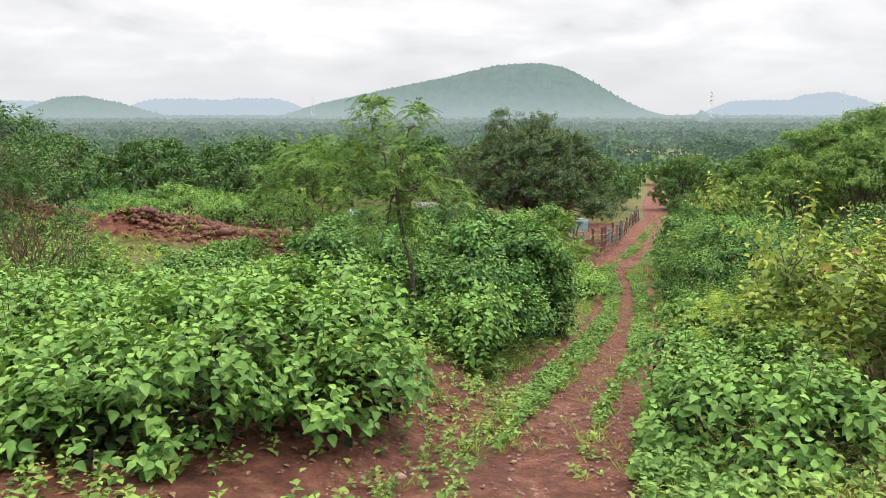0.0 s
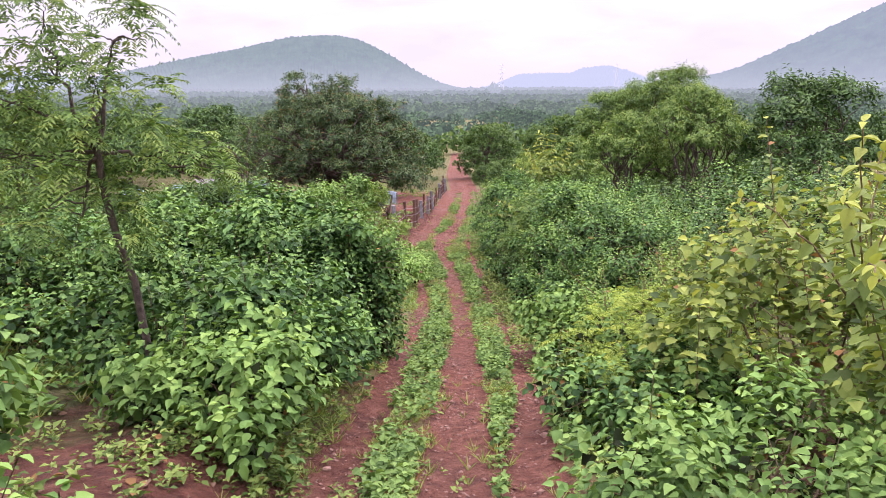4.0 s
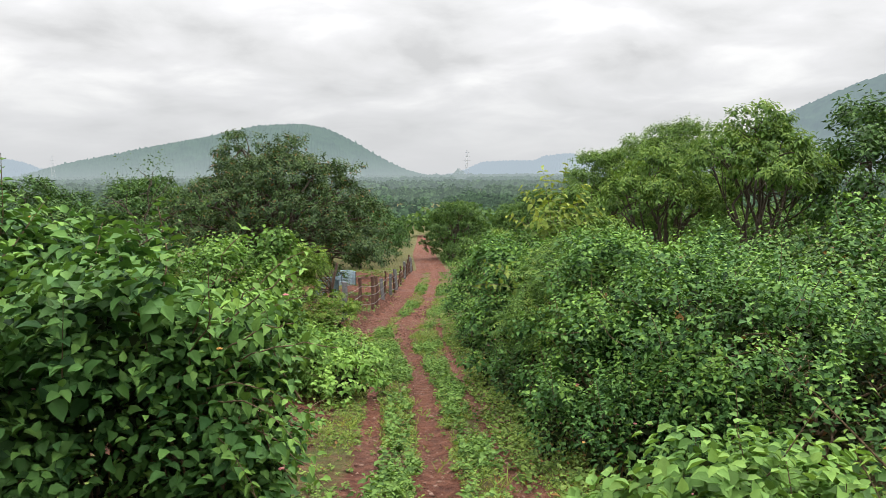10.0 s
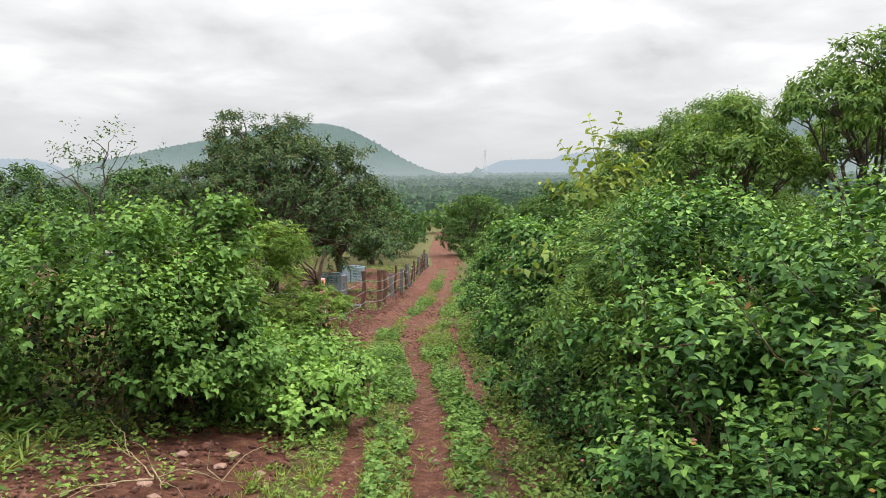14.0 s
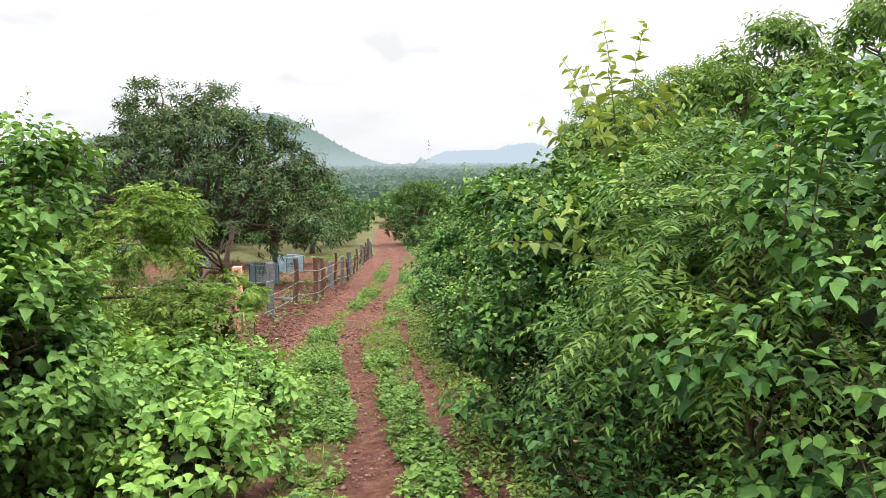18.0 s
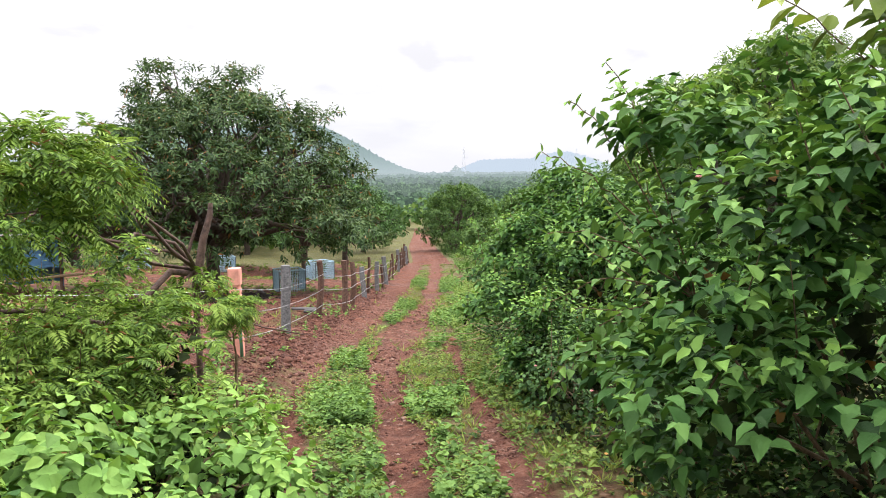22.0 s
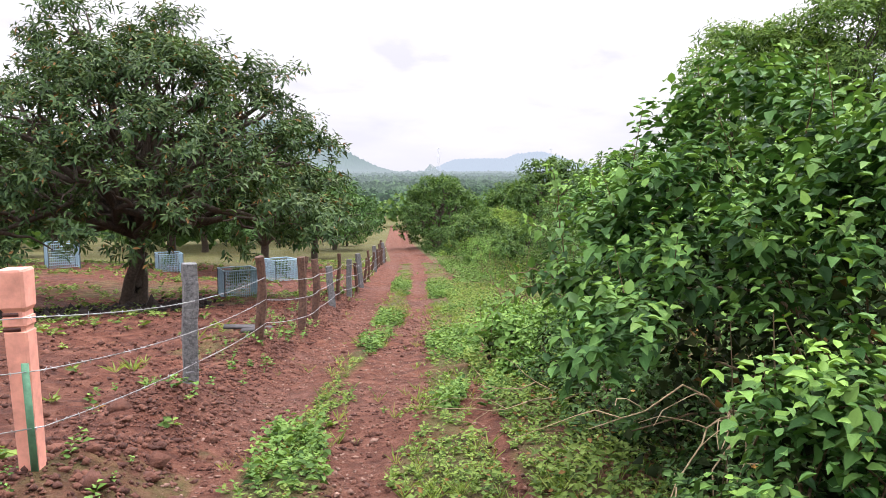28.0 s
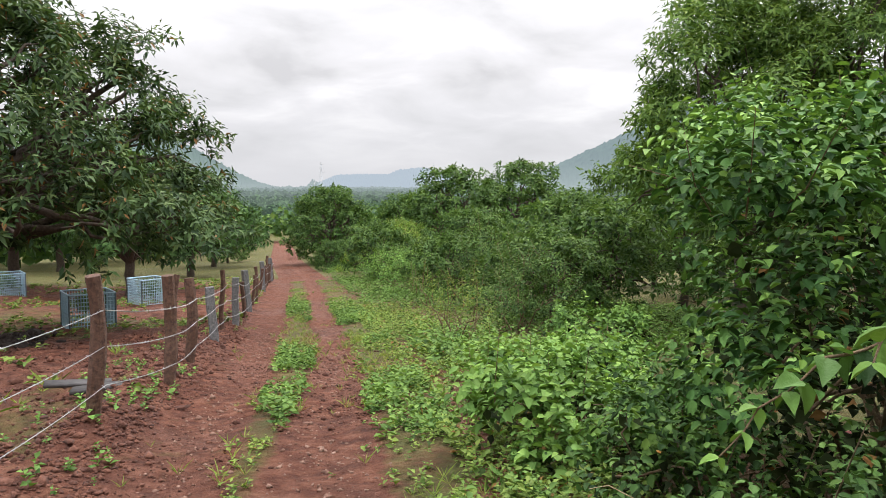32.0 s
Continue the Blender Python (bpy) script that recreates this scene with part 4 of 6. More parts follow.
tree("thicket_tree", "light green tree with rounded tufts behind the thicket", 9.8, 25.0, 3.7, tuft_lobes(0.88, 3.7, 8, rr), LEAF_FEATHER, 0.06, 0.4, leaf=0.11, width=0.36, density=34, k=9, stem=0.2, lift=0.1, droop=0.9, loose=0.1, low=-0.2, seed=12, young=0.8, group="tufted trees")

# ---- thicket on the right of the track ----
THICKET = [  # x, y, rx, ry, h, leaf material, leaf length
    (6.9, 14.9, 1.45, 1.5, 1.85, LEAF_LANTANA, 0.075), (7.6, 17.0, 1.8, 1.6, 2.2, LEAF_LANTANA, 0.08), (7.95, 19.2, 1.75, 1.5, 2.15, LEAF_LANTANA, 0.08),
    (7.5, 21.2, 1.35, 1.2, 2.4, LEAF_LANTANA, 0.1), (9.3, 24.2, 1.4, 1.2, 1.8, LEAF_LANTANA, 0.085), (9.6, 27.2, 1.75, 1.5, 2.35, LEAF_LANTANA, 0.1),
    (10.75, 30.1, 1.6, 1.4, 2.3, LEAF_LANTANA, 0.085), (8.7, 13.6, 1.7, 1.6, 2.3, LEAF_DARK, 0.08), (9.9, 16.2, 2.0, 1.8, 2.5, LEAF_LANTANA, 0.085),
    (10.5, 18.6, 1.9, 1.8, 2.6, LEAF_DARK, 0.085), (12.2, 29.0, 2.0, 1.8, 2.6, LEAF_DARK, 0.09), (12.0, 15.6, 2.2, 2.0, 2.6, LEAF_DARK, 0.09),
]
# dark hollows under the overhanging branches
HOLLOW = {5: ((-1.45, -0.35, 0.4, 0.9), (-1.2, -1.0, 0.35, 0.85), (-0.75, 1.25, 0.5, 0.85)), 6: ((-1.1, -0.9, 0.45, 0.8),), 3: ((-1.0, -0.9, 0.35, 0.6),), 2: ((-1.3, -0.6, 0.35, 0.6),)}
for i, (x, y, rx, ry, h, m, lf) in enumerate(THICKET):
    near = x - float(track_x(y)) < 3.7
    shrub("lantana_bush", "dense dark green lantana bush with pointed leaves beside the track" if near else "dense dark green shrub in the thicket", x, y, rx, ry, h, m, lf * (0.85 if near else 1.0), 44 if near else 13, 7, "broad" if near and y > 14.95 else "diamond", 12, i, 8, "thicket beside the track", away=(0.97, 0.2, 0.35 * rx), level=0.95, young={3: 0.8, 5: 0.7}.get(i, 0.95), loose=0.17, pad=1.24, cover=0.6, skin=0.1, hollows=HOLLOW.get(i, ()))

for i, (x, y, rx, ry, h) in enumerate([(5.55, 16.0, 0.6, 0.6, 1.45), (5.75, 14.6, 0.55, 0.7, 1.1), (7.72, 25.6, 0.4, 0.42, 1.2), (2.0, 13.5, 0.32, 0.38, 1.6)]):
    shrub("lantana_bush", "leafy lantana clump with bright new shoots beside the track", x, y, rx, ry, h, LEAF_LANTANA, 0.068, 64, 7, "broad", 7, 330 + i, 6, "thicket beside the track", level=0.95, young=1.0, loose=0.2, strays=0.12)
# the thicket's ragged foot along the track
fr = np.random.default_rng(77)
for i, y in enumerate((15.0, 16.2, 17.5, 18.7, 19.8, 20.9, 22.0, 23.2, 24.4, 25.6, 26.7, 27.8, 28.9, 30.2)):
    h = fr.uniform(0.6, 1.1)
    # past y 19 the darker old-leaf green also paints in the foot's shade
    shrub("lantana_bush", "dark leafy foot of the lantana thicket beside the track", float(track_x(y)) + fr.uniform(1.85, 2.1), y, fr.uniform(0.55, 0.75), 0.8, h, LEAF_LANTANA if y < 19 else LEAF_DARK, fr.uniform(0.05, 0.065), 44, 6, "broad", 7, 600 + i, 9, "thicket beside the track", level=0.95, young=0.4, loose=0.25, strays=0.15, away=(1.0, 0.0, 0.3), cover=0.5, skin=0.12)
LOW_RIGHT = [  # lighter shrubs between thicket and track near the start
    ("broadleaf_shrub", "low pale green broad-leaved shrub beside the track", 2.15, 5.0, 0.75, 0.8, 0.7, LEAF_FRESH, 0.078), ("broadleaf_shrub", "low green shrub with small leaves beside the track", 2.8, 6.9, 0.9, 1.0, 0.75, LEAF_FRESH, 0.07),
    ("broadleaf_shrub", "low green shrub with small leaves beside the track", 3.42, 8.9, 0.9, 0.9, 0.7, LEAF_LANTANA, 0.075), ("fine_leaved_shrub", "loose shrub with fine yellow-green leaves", 4.7, 10.4, 1.1, 1.0, 1.4, LEAF_FINE, 0.05),
    ("broadleaf_shrub", "low pale green broad-leaved shrub beside the track", 4.42, 12.2, 0.8, 0.9, 0.8, LEAF_FRESH, 0.09), ("vine_shrub", "tall loose shrub with large yellow-green leaves", 5.2, 8.3, 1.2, 1.1, 1.9, LEAF_YELLOW, 0.06),
    ("vine_shrub", "tall loose shrub with large yellow-green leaves", 4.3, 7.0, 0.8, 0.8, 2.0, LEAF_YELLOW, 0.10), ("vine_shrub", "loose olive shrub with thin stems", 3.75, 6.2, 0.6, 0.6, 1.5, LEAF_YELLOW, 0.10), ("fine_leaved_shrub", "feathery bright yellow-green shrub beside the track", 3.75, 9.5, 0.75, 0.7, 0.95, LEAF_LIME, 0.05), ("fine_leaved_shrub", "feathery bright yellow-green shrub beside the track", 4.6, 10.1, 0.8, 0.7, 1.05, LEAF_LIME, 0.05), ("vine_shrub", "loose olive shrub with thin stems", 4.3, 8.7, 0.8, 0.8, 1.5, LEAF_YELLOW, 0.10), ("fine_leaved_shrub", "loose green shrub with fine leaves", 6.8, 10.8, 1.5, 1.4, 1.9, LEAF_FINE, 0.06),
    ("broadleaf_shrub", "low green shrub at the thicket's foot", 9.6, 31.5, 0.75, 0.8, 0.6, LEAF_FRESH, 0.08), ("broadleaf_shrub", "low green shrub beside the track", 10.3, 32.8, 0.75, 0.7, 0.6, LEAF_FRESH, 0.08),
    ("broadleaf_shrub", "low green shrub beside the track", 11.5, 34.0, 0.6, 0.6, 0.45, LEAF_FRESH, 0.08), ("fine_leaved_shrub", "rounded yellow-green shrub beside the track", 11.8, 37.7, 0.6, 0.6, 1.15, LEAF_YELLOW, 0.05),
    ("broadleaf_shrub", "low green shrub beside the track", 13.9, 36.4, 0.8, 0.7, 0.7, LEAF_FRESH, 0.09), ("fine_leaved_shrub", "grey-green twiggy shrub in the hollow", 13.9, 38.8, 0.95, 0.9, 1.5, LEAF_WOOD, 0.08),
    ("fine_leaved_shrub", "grey-green twiggy shrub in the hollow", 16.8, 43.2, 1.5, 1.4, 1.9, LEAF_WOOD, 0.09), ("broadleaf_shrub", "low green shrub beside the track", 17.2, 41.2, 0.55, 0.55, 0.9, LEAF_BRIGHT, 0.08),
    ("fine_leaved_shrub", "bushy green shrub in the hollow", 19.0, 38.5, 1.8, 1.6, 1.8, LEAF_WOOD, 0.10), ("fine_leaved_shrub", "bushy green shrub in the hollow", 17.0, 50.0, 1.6, 1.5, 1.5, LEAF_FRESH, 0.10),
    ("fine_leaved_shrub", "rounded bright green shrub in the hollow", 20.5, 60.5, 1.8, 1.7, 2.2, LEAF_FINE, 0.12), ("fine_leaved_shrub", "rounded bright green shrub in the hollow", 23.8, 66.0, 1.9, 1.8, 2.6, LEAF_FINE, 0.12),
]
for i, (nm, lb, x, y, rx, ry, h, m, lf) in enumerate(LOW_RIGHT):
    fine = nm[0] == "f"
    far = y > 34
    if m is LEAF_LIME:
        shrub(nm, lb, x, y, rx, ry, h, m, 0.05, 17, 2, "diamond", 6, 40 + i, 8, "low shrubs", lift=0.7, strays=0.0, frond=0.16)
        continue
    if nm[0] == "v":
        shrub(nm, lb, x, y, rx, ry, h, m, 0.10, 9, 7, "broad", 7, 40 + i, 9, "low shrubs", lift=0.9, young=0.8, cover=0.6, width=0.8, loose=0.3, core=False, strays=0.5, stem=0.4)
        continue
    shrub(nm, lb, x, y, rx, ry, h, m, lf, (36 if far else 75) if fine else (36 if far else 56), 7 if fine else 6, "diamond" if fine or far else "ovate" if y < 7.5 else "broad", 6, 40 + i, 8, "low shrubs", lift=0.7 if fine else 0.4, young=0.6, width=0.45 if fine else 0.75, loose=0.22 if fine else 0.14, core=not fine, strays=0.3 if fine else 0.05)

# scrub that goes on behind the thicket
sc = shrub("scrub_bush", "rounded dark green bush in the scrub behind the thicket", 14.5, 25.5, 1.7, 1.6, 2.2, LEAF_DARK, 0.13, 9, 7, "diamond", 9, 400, 5, "scrub behind the thicket")
for i in range(26):
    a, b = (i * 0.618) % 1.0, (i * 0.381 + 0.13 * (i % 5)) % 1.0
    y = 3 + 34 * a
    x = float(track_x(y)) + 8.2 + 17 * b
    copy_thing(sc, Matrix.Translation(at_ground(x, y) - Vector((0, 0, 0.06))) @ pose(0, 0, 0, 0, 0, i * 71) @ Matrix.Scale(0.55 + 0.5 * ((i * 0.27) % 1.0), 4))

# ---- left of the track ----
LEFT = [
    ("broadleaf_shrub", "spreading mound of pale green broad-leaved shrub on red soil", -1.05, 5.35, 0.75, 0.8, 0.9, LEAF_FRESH, 0.078), ("broadleaf_shrub", "spreading mound of pale green broad-leaved shrub on red soil", -1.75, 4.6, 0.75, 0.7, 0.7, LEAF_FRESH, 0.078),
    ("broadleaf_shrub", "spreading mound of pale green broad-leaved shrub on red soil", -1.45, 6.5, 1.15, 1.1, 0.9, LEAF_FRESH, 0.078), ("broadleaf_shrub", "spreading mound of pale green broad-leaved shrub on red soil", -2.9, 6.3, 1.2, 1.1, 0.65, LEAF_FRESH, 0.078),
    ("broadleaf_shrub", "spreading mound of pale green broad-leaved shrub on red soil", -2.6, 4.3, 0.9, 0.8, 0.6, LEAF_FRESH, 0.078), ("broadleaf_shrub", "spreading mound of pale green broad-leaved shrub", -4.4, 6.6, 1.2, 1.1, 0.5, LEAF_FRESH, 0.078),
    ("broadleaf_shrub", "spreading mound of pale green broad-leaved shrub", -3.4, 8.4, 1.3, 1.1, 0.5, LEAF_FRESH, 0.078), ("broadleaf_shrub", "spreading mound of pale green broad-leaved shrub", -5.6, 8.6, 1.3, 1.1, 0.4, LEAF_FRESH, 0.078),
    ("broadleaf_shrub", "dark leafy shrub round a sapling's foot", -0.1, 10.3, 1.1, 0.9, 1.0, LEAF_LANTANA, 0.085), ("broadleaf_shrub", "green shrub on the bank of the track", 0.6, 10.9, 0.8, 0.9, 1.2, LEAF_LANTANA, 0.07),
    ("broadleaf_shrub", "low pale shrub on the edge of the track", 0.15, 9.1, 0.65, 0.7, 0.75, LEAF_FRESH, 0.085), ("lantana_bush", "tall dense green lantana bush beside the track", 0.2, 13.8, 1.45, 1.3, 1.8, LEAF_LANTANA, 0.09),
    ("broadleaf_shrub", "low pale shrub on the edge of the track", 1.15, 12.0, 0.6, 0.8, 0.65, LEAF_LANTANA, 0.07), ("lantana_bush", "dense green lantana bush beside the track", -1.6, 13.2, 1.6, 1.4, 1.5, LEAF_LANTANA, 0.085),
    ("lantana_bush", "shaded green shrub with tangled stems", 1.5, 20.9, 1.4, 1.3, 1.9, LEAF_FRESH, 0.07), ("broadleaf_shrub", "bright pale green shrub spilling to the track", 3.45, 21.2, 0.95, 1.0, 0.85, LEAF_BRIGHT, 0.085),
    ("broadleaf_shrub", "bright pale green shrub spilling to the track", 4.15, 22.9, 0.8, 0.9, 0.7, LEAF_BRIGHT, 0.08), ("fine_leaved_shrub", "loose shrub with narrow leaves", 3.1, 25.0, 0.8, 0.8, 0.85, LEAF_FINE, 0.07),
    ("fine_leaved_shrub", "loose shrub with narrow leaves beside the field", 3.4, 26.7, 0.65, 0.6, 0.95, LEAF_FINE, 0.07), ("lantana_bush", "dark shaded shrub with tangled stems", -0.6, 22.6, 1.6, 1.4, 2.0, LEAF_DARK, 0.075),
    ("lantana_bush", "upright leafy lantana shoots beside the track", 1.45, 13.6, 0.5, 0.55, 1.7, LEAF_LANTANA, 0.085), ("lantana_bush", "upright leafy lantana shoots beside the track", 1.85, 13.3, 0.38, 0.38, 1.72, LEAF_LANTANA, 0.07), ("fine_leaved_shrub", "loose shrub round a small tree's foot", 3.5, 24.0, 0.8, 0.7, 0.85, LEAF_FINE, 0.07), ("fine_leaved_shrub", "loose shrub with narrow leaves", 2.2, 25.6, 0.9, 0.8, 0.9, LEAF_FINE, 0.07), ("broadleaf_shrub", "low pale green shrub beside the track", 2.4, 22.4, 0.9, 0.8, 1.0, LEAF_LANTANA, 0.08), ("broadleaf_shrub", "tall leafy shrub beside the track", 2.6, 20.9, 0.65, 0.65, 2.15, LEAF_FRESH, 0.085), ("fine_leaved_shrub", "loose shrub round a small tree's foot", 3.3, 25.4, 0.6, 0.6, 0.9, LEAF_FINE, 0.07),
    ("fine_leaved_shrub", "loose shrub round a small tree's foot", 2.9, 23.2, 0.8, 0.8, 0.9, LEAF_FINE, 0.07), ("fine_leaved_shrub", "half-bare dark twiggy shrub in the clearing", -5.1, 9.4, 0.6, 0.6, 2.0, LEAF_DARK, 0.05),
    ("fine_leaved_shrub", "loose green shrub with narrow leaves", 1.4, 24.4, 1.1, 1.0, 1.5, LEAF_FINE, 0.07), ("broadleaf_shrub", "low green shrub in the weedy field", -7.2, 30.0, 2.2, 1.8, 1.3, LEAF_FRESH, 0.1),
    ("broadleaf_shrub", "low green shrub in the weedy field", -10.6, 32.0, 2.4, 2.0, 1.3, LEAF_FRESH, 0.1), ("broadleaf_shrub", "low green shrub in the weedy field", -14.5, 34.5, 2.4, 2.0, 1.2, LEAF_LANTANA, 0.1),
    ("broadleaf_shrub", "low green shrub in the weedy field", -3.8, 28.5, 1.9, 1.6, 1.2, LEAF_LANTANA, 0.09), ("broadleaf_shrub", "low tuft of broad green leaves in the clearing", -3.2, 13.6, 0.8, 0.7, 0.5, LEAF_FRESH, 0.09), ("broadleaf_shrub", "low tuft of broad green leaves in the clearing", -4.8, 14.8, 1.0, 0.8, 0.5, LEAF_LANTANA, 0.09),
    ("broadleaf_shrub", "low tuft of broad green leaves in the clearing", -2.0, 17.6, 0.7, 0.6, 0.6, LEAF_LANTANA, 0.09), ("broadleaf_shrub", "low tuft of broad green leaves in the clearing", -6.4, 13.0, 0.9, 0.8, 0.4, LEAF_FRESH, 0.09), ("broadleaf_shrub", "low tuft of broad green leaves in the clearing", -5.2, 18.4, 0.8, 0.7, 0.45, LEAF_FRESH, 0.09), ("broadleaf_shrub", "low tuft of broad green leaves in the clearing", -1.7, 19.8, 0.9, 0.8, 0.9, LEAF_LANTANA, 0.09),
    ("fine_leaved_shrub", "small green bush in the weedy field", -2.3, 16.3, 0.9, 0.9, 1.0, LEAF_FINE, 0.07),
]
for i, (nm, lb, x, y, rx, ry, h, m, lf) in enumerate(LEFT):
    fine = nm[0] == "f"
    far = y > 24.9 and x < 0
    shrub(nm, lb, x, y, rx, ry, h, m, lf, 32 if far else (68 if fine else 52), 7 if fine else 6, "diamond" if fine or far or m is LEAF_DARK or x < track_x(y) - 4.3 else "ovate" if y < 9.5 or m is LEAF_BRIGHT else "broad", 6 + 3 * (nm[0] == "l"), 80 + i, 8, "low shrubs", young=0.6, width=0.4 if fine else 0.75, loose=0.2 if fine else 0.14, core=not fine, strays=0.15 if fine else 0.05)

# leaning sapling, second sapling, small round tree
tree("sapling", "slender leaning sapling with feathery light green leaves", -0.3, 10.0, 2.9, [((-0.62, 0.1, 2.85), (0.24, 0.24, 0.36)), ((-0.25, 0, 2.4), (0.38, 0.36, 0.26)), ((0.28, 0.1, 1.9), (0.32, 0.3, 0.2)), ((-0.7, -0.1, 2.0), (0.4, 0.36, 0.24)), ((-0.9, 0.1, 2.4), (0.26, 0.26, 0.2)), ((-0.45, 0, 1.6), (0.38, 0.36, 0.24)), ((-0.1, 0.1, 2.9), (0.2, 0.2, 0.2))], LEAF_FEATHER, 0.032, 0.72, leaf=0.07, width=0.3, density=19, k=2, seed=21, lean=(-0.3, 0), stem=0.3, inner=0.5, loose=0.3, frond=0.24, cover=0.7)
tree("sapling", "small light green tree in the weedy clearing", -3.3, 18.8, 3.0, dome_lobes(1.25, 0.7, 3.2, 6, rr), LEAF_FEATHER, 0.05, 0.35, leaf=0.1, width=0.32, density=9, k=2, seed=22, inner=0.5, loose=0.25, frond=0.34, cover=0.7)
neem = tree("neem_tree", "crooked neem tree with reddish trunk and drooping feathery crown", 4.36, 25.4, 2.9, [((-0.72, -1.6, 2.26), (0.32, 0.32, 0.26)), ((-0.98, -1.7, 2.02), (0.32, 0.32, 0.24)), ((-1.4, -1.45, 1.75), (0.35, 0.35, 0.25)), ((-0.5, -1.45, 2.08), (0.2, 0.2, 0.16)), ((0.18, -0.2, 1.3), (0.1, 0.1, 0.08)), ((-0.42, -0.75, 1.62), (0.13, 0.13, 0.1)), ((-0.18, -0.25, 1.2), (0.11, 0.11, 0.1))], LEAF_FINE, 0.03, 0.5, leaf=0.07, density=26, k=2, seed=23, lean=(0.04, 0.0), inner=0.4, loose=0.2, limbs=1, bark=BARK_RED, frond=0.18)
for line, w in (([(0.03, 0, 1.3), (0.1, 0, 1.7), (0.16, 0, 1.9), (0.17, 0.02, 2.0)], 0.038), ([(0, 0, 0.9), (-0.1, 0, 1.3), (-0.02, 0.02, 1.6), (0.06, 0.05, 1.85)], 0.022), ([(0, 0, 1.42), (-0.16, -0.2, 1.47), (-0.34, -0.42, 1.3), (-0.5, -0.6, 1.12), (-0.66, -0.8, 1.2), (-0.95, -1.1, 1.36), (-1.5, -1.4, 1.4)], 0.028), ([(0, 0, 0.95), (-0.2, -0.1, 1.1), (-0.36, -0.2, 1.02), (-0.5, -0.3, 0.7)], 0.015), ([(0, 0, 1.05), (0.25, -0.1, 1.08), (0.55, -0.15, 0.96), (0.9, -0.2, 0.88)], 0.01)):
    part("crooked_limb", mesh_of("crooked_limb", *tube(line, np.linspace(w, w * 0.5, len(line)), 8), BARK_RED, True), neem)
for i, (x, y, rx, h) in enumerate([(4.06, 23.7, 0.36, 1.5), (3.55, 23.6, 0.48, 1.3)]):
    shrub("neem_shrub", "rounded bush of drooping feathery neem leaves", x, y, rx, rx, h, LEAF_FINE, 0.07, 20, 2, "diamond", 6, 350 + i, 6, "neem bushes by the field", lift=0.5, loose=0.2, strays=0.0, frond=0.17)
tree("neem_sapling", "thin neem sapling with one drooping tuft of feathery leaves", 4.66, 24.45, 1.35, [((0.0, -0.04, 1.29), (0.1, 0.1, 0.06)), ((-0.05, 0.02, 1.2), (0.08, 0.08, 0.06))], LEAF_FINE, 0.012, 0.7, leaf=0.05, density=70, k=2, seed=64, inner=0.5, bark=TWIG, frond=0.12)
tree("small_tree", "bushy green tree at the edge of the clearing", -11.2, 19.4, 2.5, dome_lobes(1.6, 0.4, 2.5, 8, rr), LEAF_DARK, 0.09, 0.3, leaf=0.12, width=0.4, density=18, k=8, seed=24)
tree("thin_tree", "thin half-bare tree with sparse leaves against the sky", 0.55, 29.2, 4.0, [((0.2, 0, 3.6), (0.7, 0.6, 0.5)), ((-0.5, 0.1, 3.2), (0.6, 0.6, 0.4)), ((0.7, 0, 2.9), (0.6, 0.5, 0.3)), ((-0.2, 0, 2.4), (0.8, 0.7, 0.4))], LEAF_WOOD, 0.05, 0.4, leaf=0.09, width=0.4, density=7, k=5, seed=25, loose=0.4, inner=0.6)


# ---- sprays of long leaves standing out of the thicket ----
for i, (x, y, h) in enumerate([(6.25, 18.2, 1.6), (6.75, 18.9, 2.0)]):
    tree("neem_sapling", "slender sapling with drooping narrow green leaves at the thicket's edge", x, y, h, [((-0.25, 0, h * 0.95), (0.36, 0.36, 0.3)), ((0.15, -0.2, h * 0.8), (0.4, 0.36, 0.28)), ((-0.35, 0.1, h * 0.72), (0.36, 0.36, 0.26)), ((0.1, 0.1, h * 1.02), (0.32, 0.32, 0.26))], LEAF_FEATHER, 0.02, 0.4, leaf=0.075, density=17, k=2, seed=60 + i, inner=0.5, loose=0.3, stem=0.38, bark=TWIG, frond=0.32, cover=0.7)


# ---- dry stalks lying out of the bushes ----
def dry_branch(label, x, y, z, ends, seed, rad=0.008):
    r = np.random.default_rng(seed)
    ob = thing("dry_branch", at_ground(x, y) + Vector((0, 0, z)), label, "branch", "dry branches")
    for e in ends:
        line = bent((0, 0, 0), e, r, 7, 0.10)
        part("twig", mesh_of("dry_twig", *tube(line, np.linspace(rad, rad * 0.3, 7), 5), DRY), ob)
        for g in (2, 4, 5):
            d = np.array(e) * 0.35 + r.normal(0, 0.16, 3)
            part("twig", mesh_of("dry_twig", *tube(bent(line[g], line[g] + d, r, 5, 0.1), np.linspace(rad * 0.6, rad * 0.2, 5), 4), DRY), ob)
    return ob


dry_branch("tangle of pale dry leafless branches hanging from a bush", 8.3, 26.9, 0.6, [(-0.9, -0.5, -0.3), (-0.7, -0.7, 0.15), (-0.5, -0.9, -0.35), (0.3, -0.9, -0.2), (-1.0, -0.2, 0.1), (-0.6, -0.4, -0.5), (0.5, -0.6, -0.4)], 1, 0.007)
dry_branch("dry stalks leaning out of a bush over the track's edge", 6.3, 16.2, 0.75, [(-1.0, -0.7, -0.5), (-0.6, -0.9, -0.1), (0.4, -0.9, -0.2)], 2)
dry_branch("long pale dry stalks lying low beside the track", 8.6, 29.3, 0.18, [(-0.9, -0.25, 0.0), (-0.7, 0.3, 0.08), (0.8, -0.2, 0.05)], 3, 0.007)
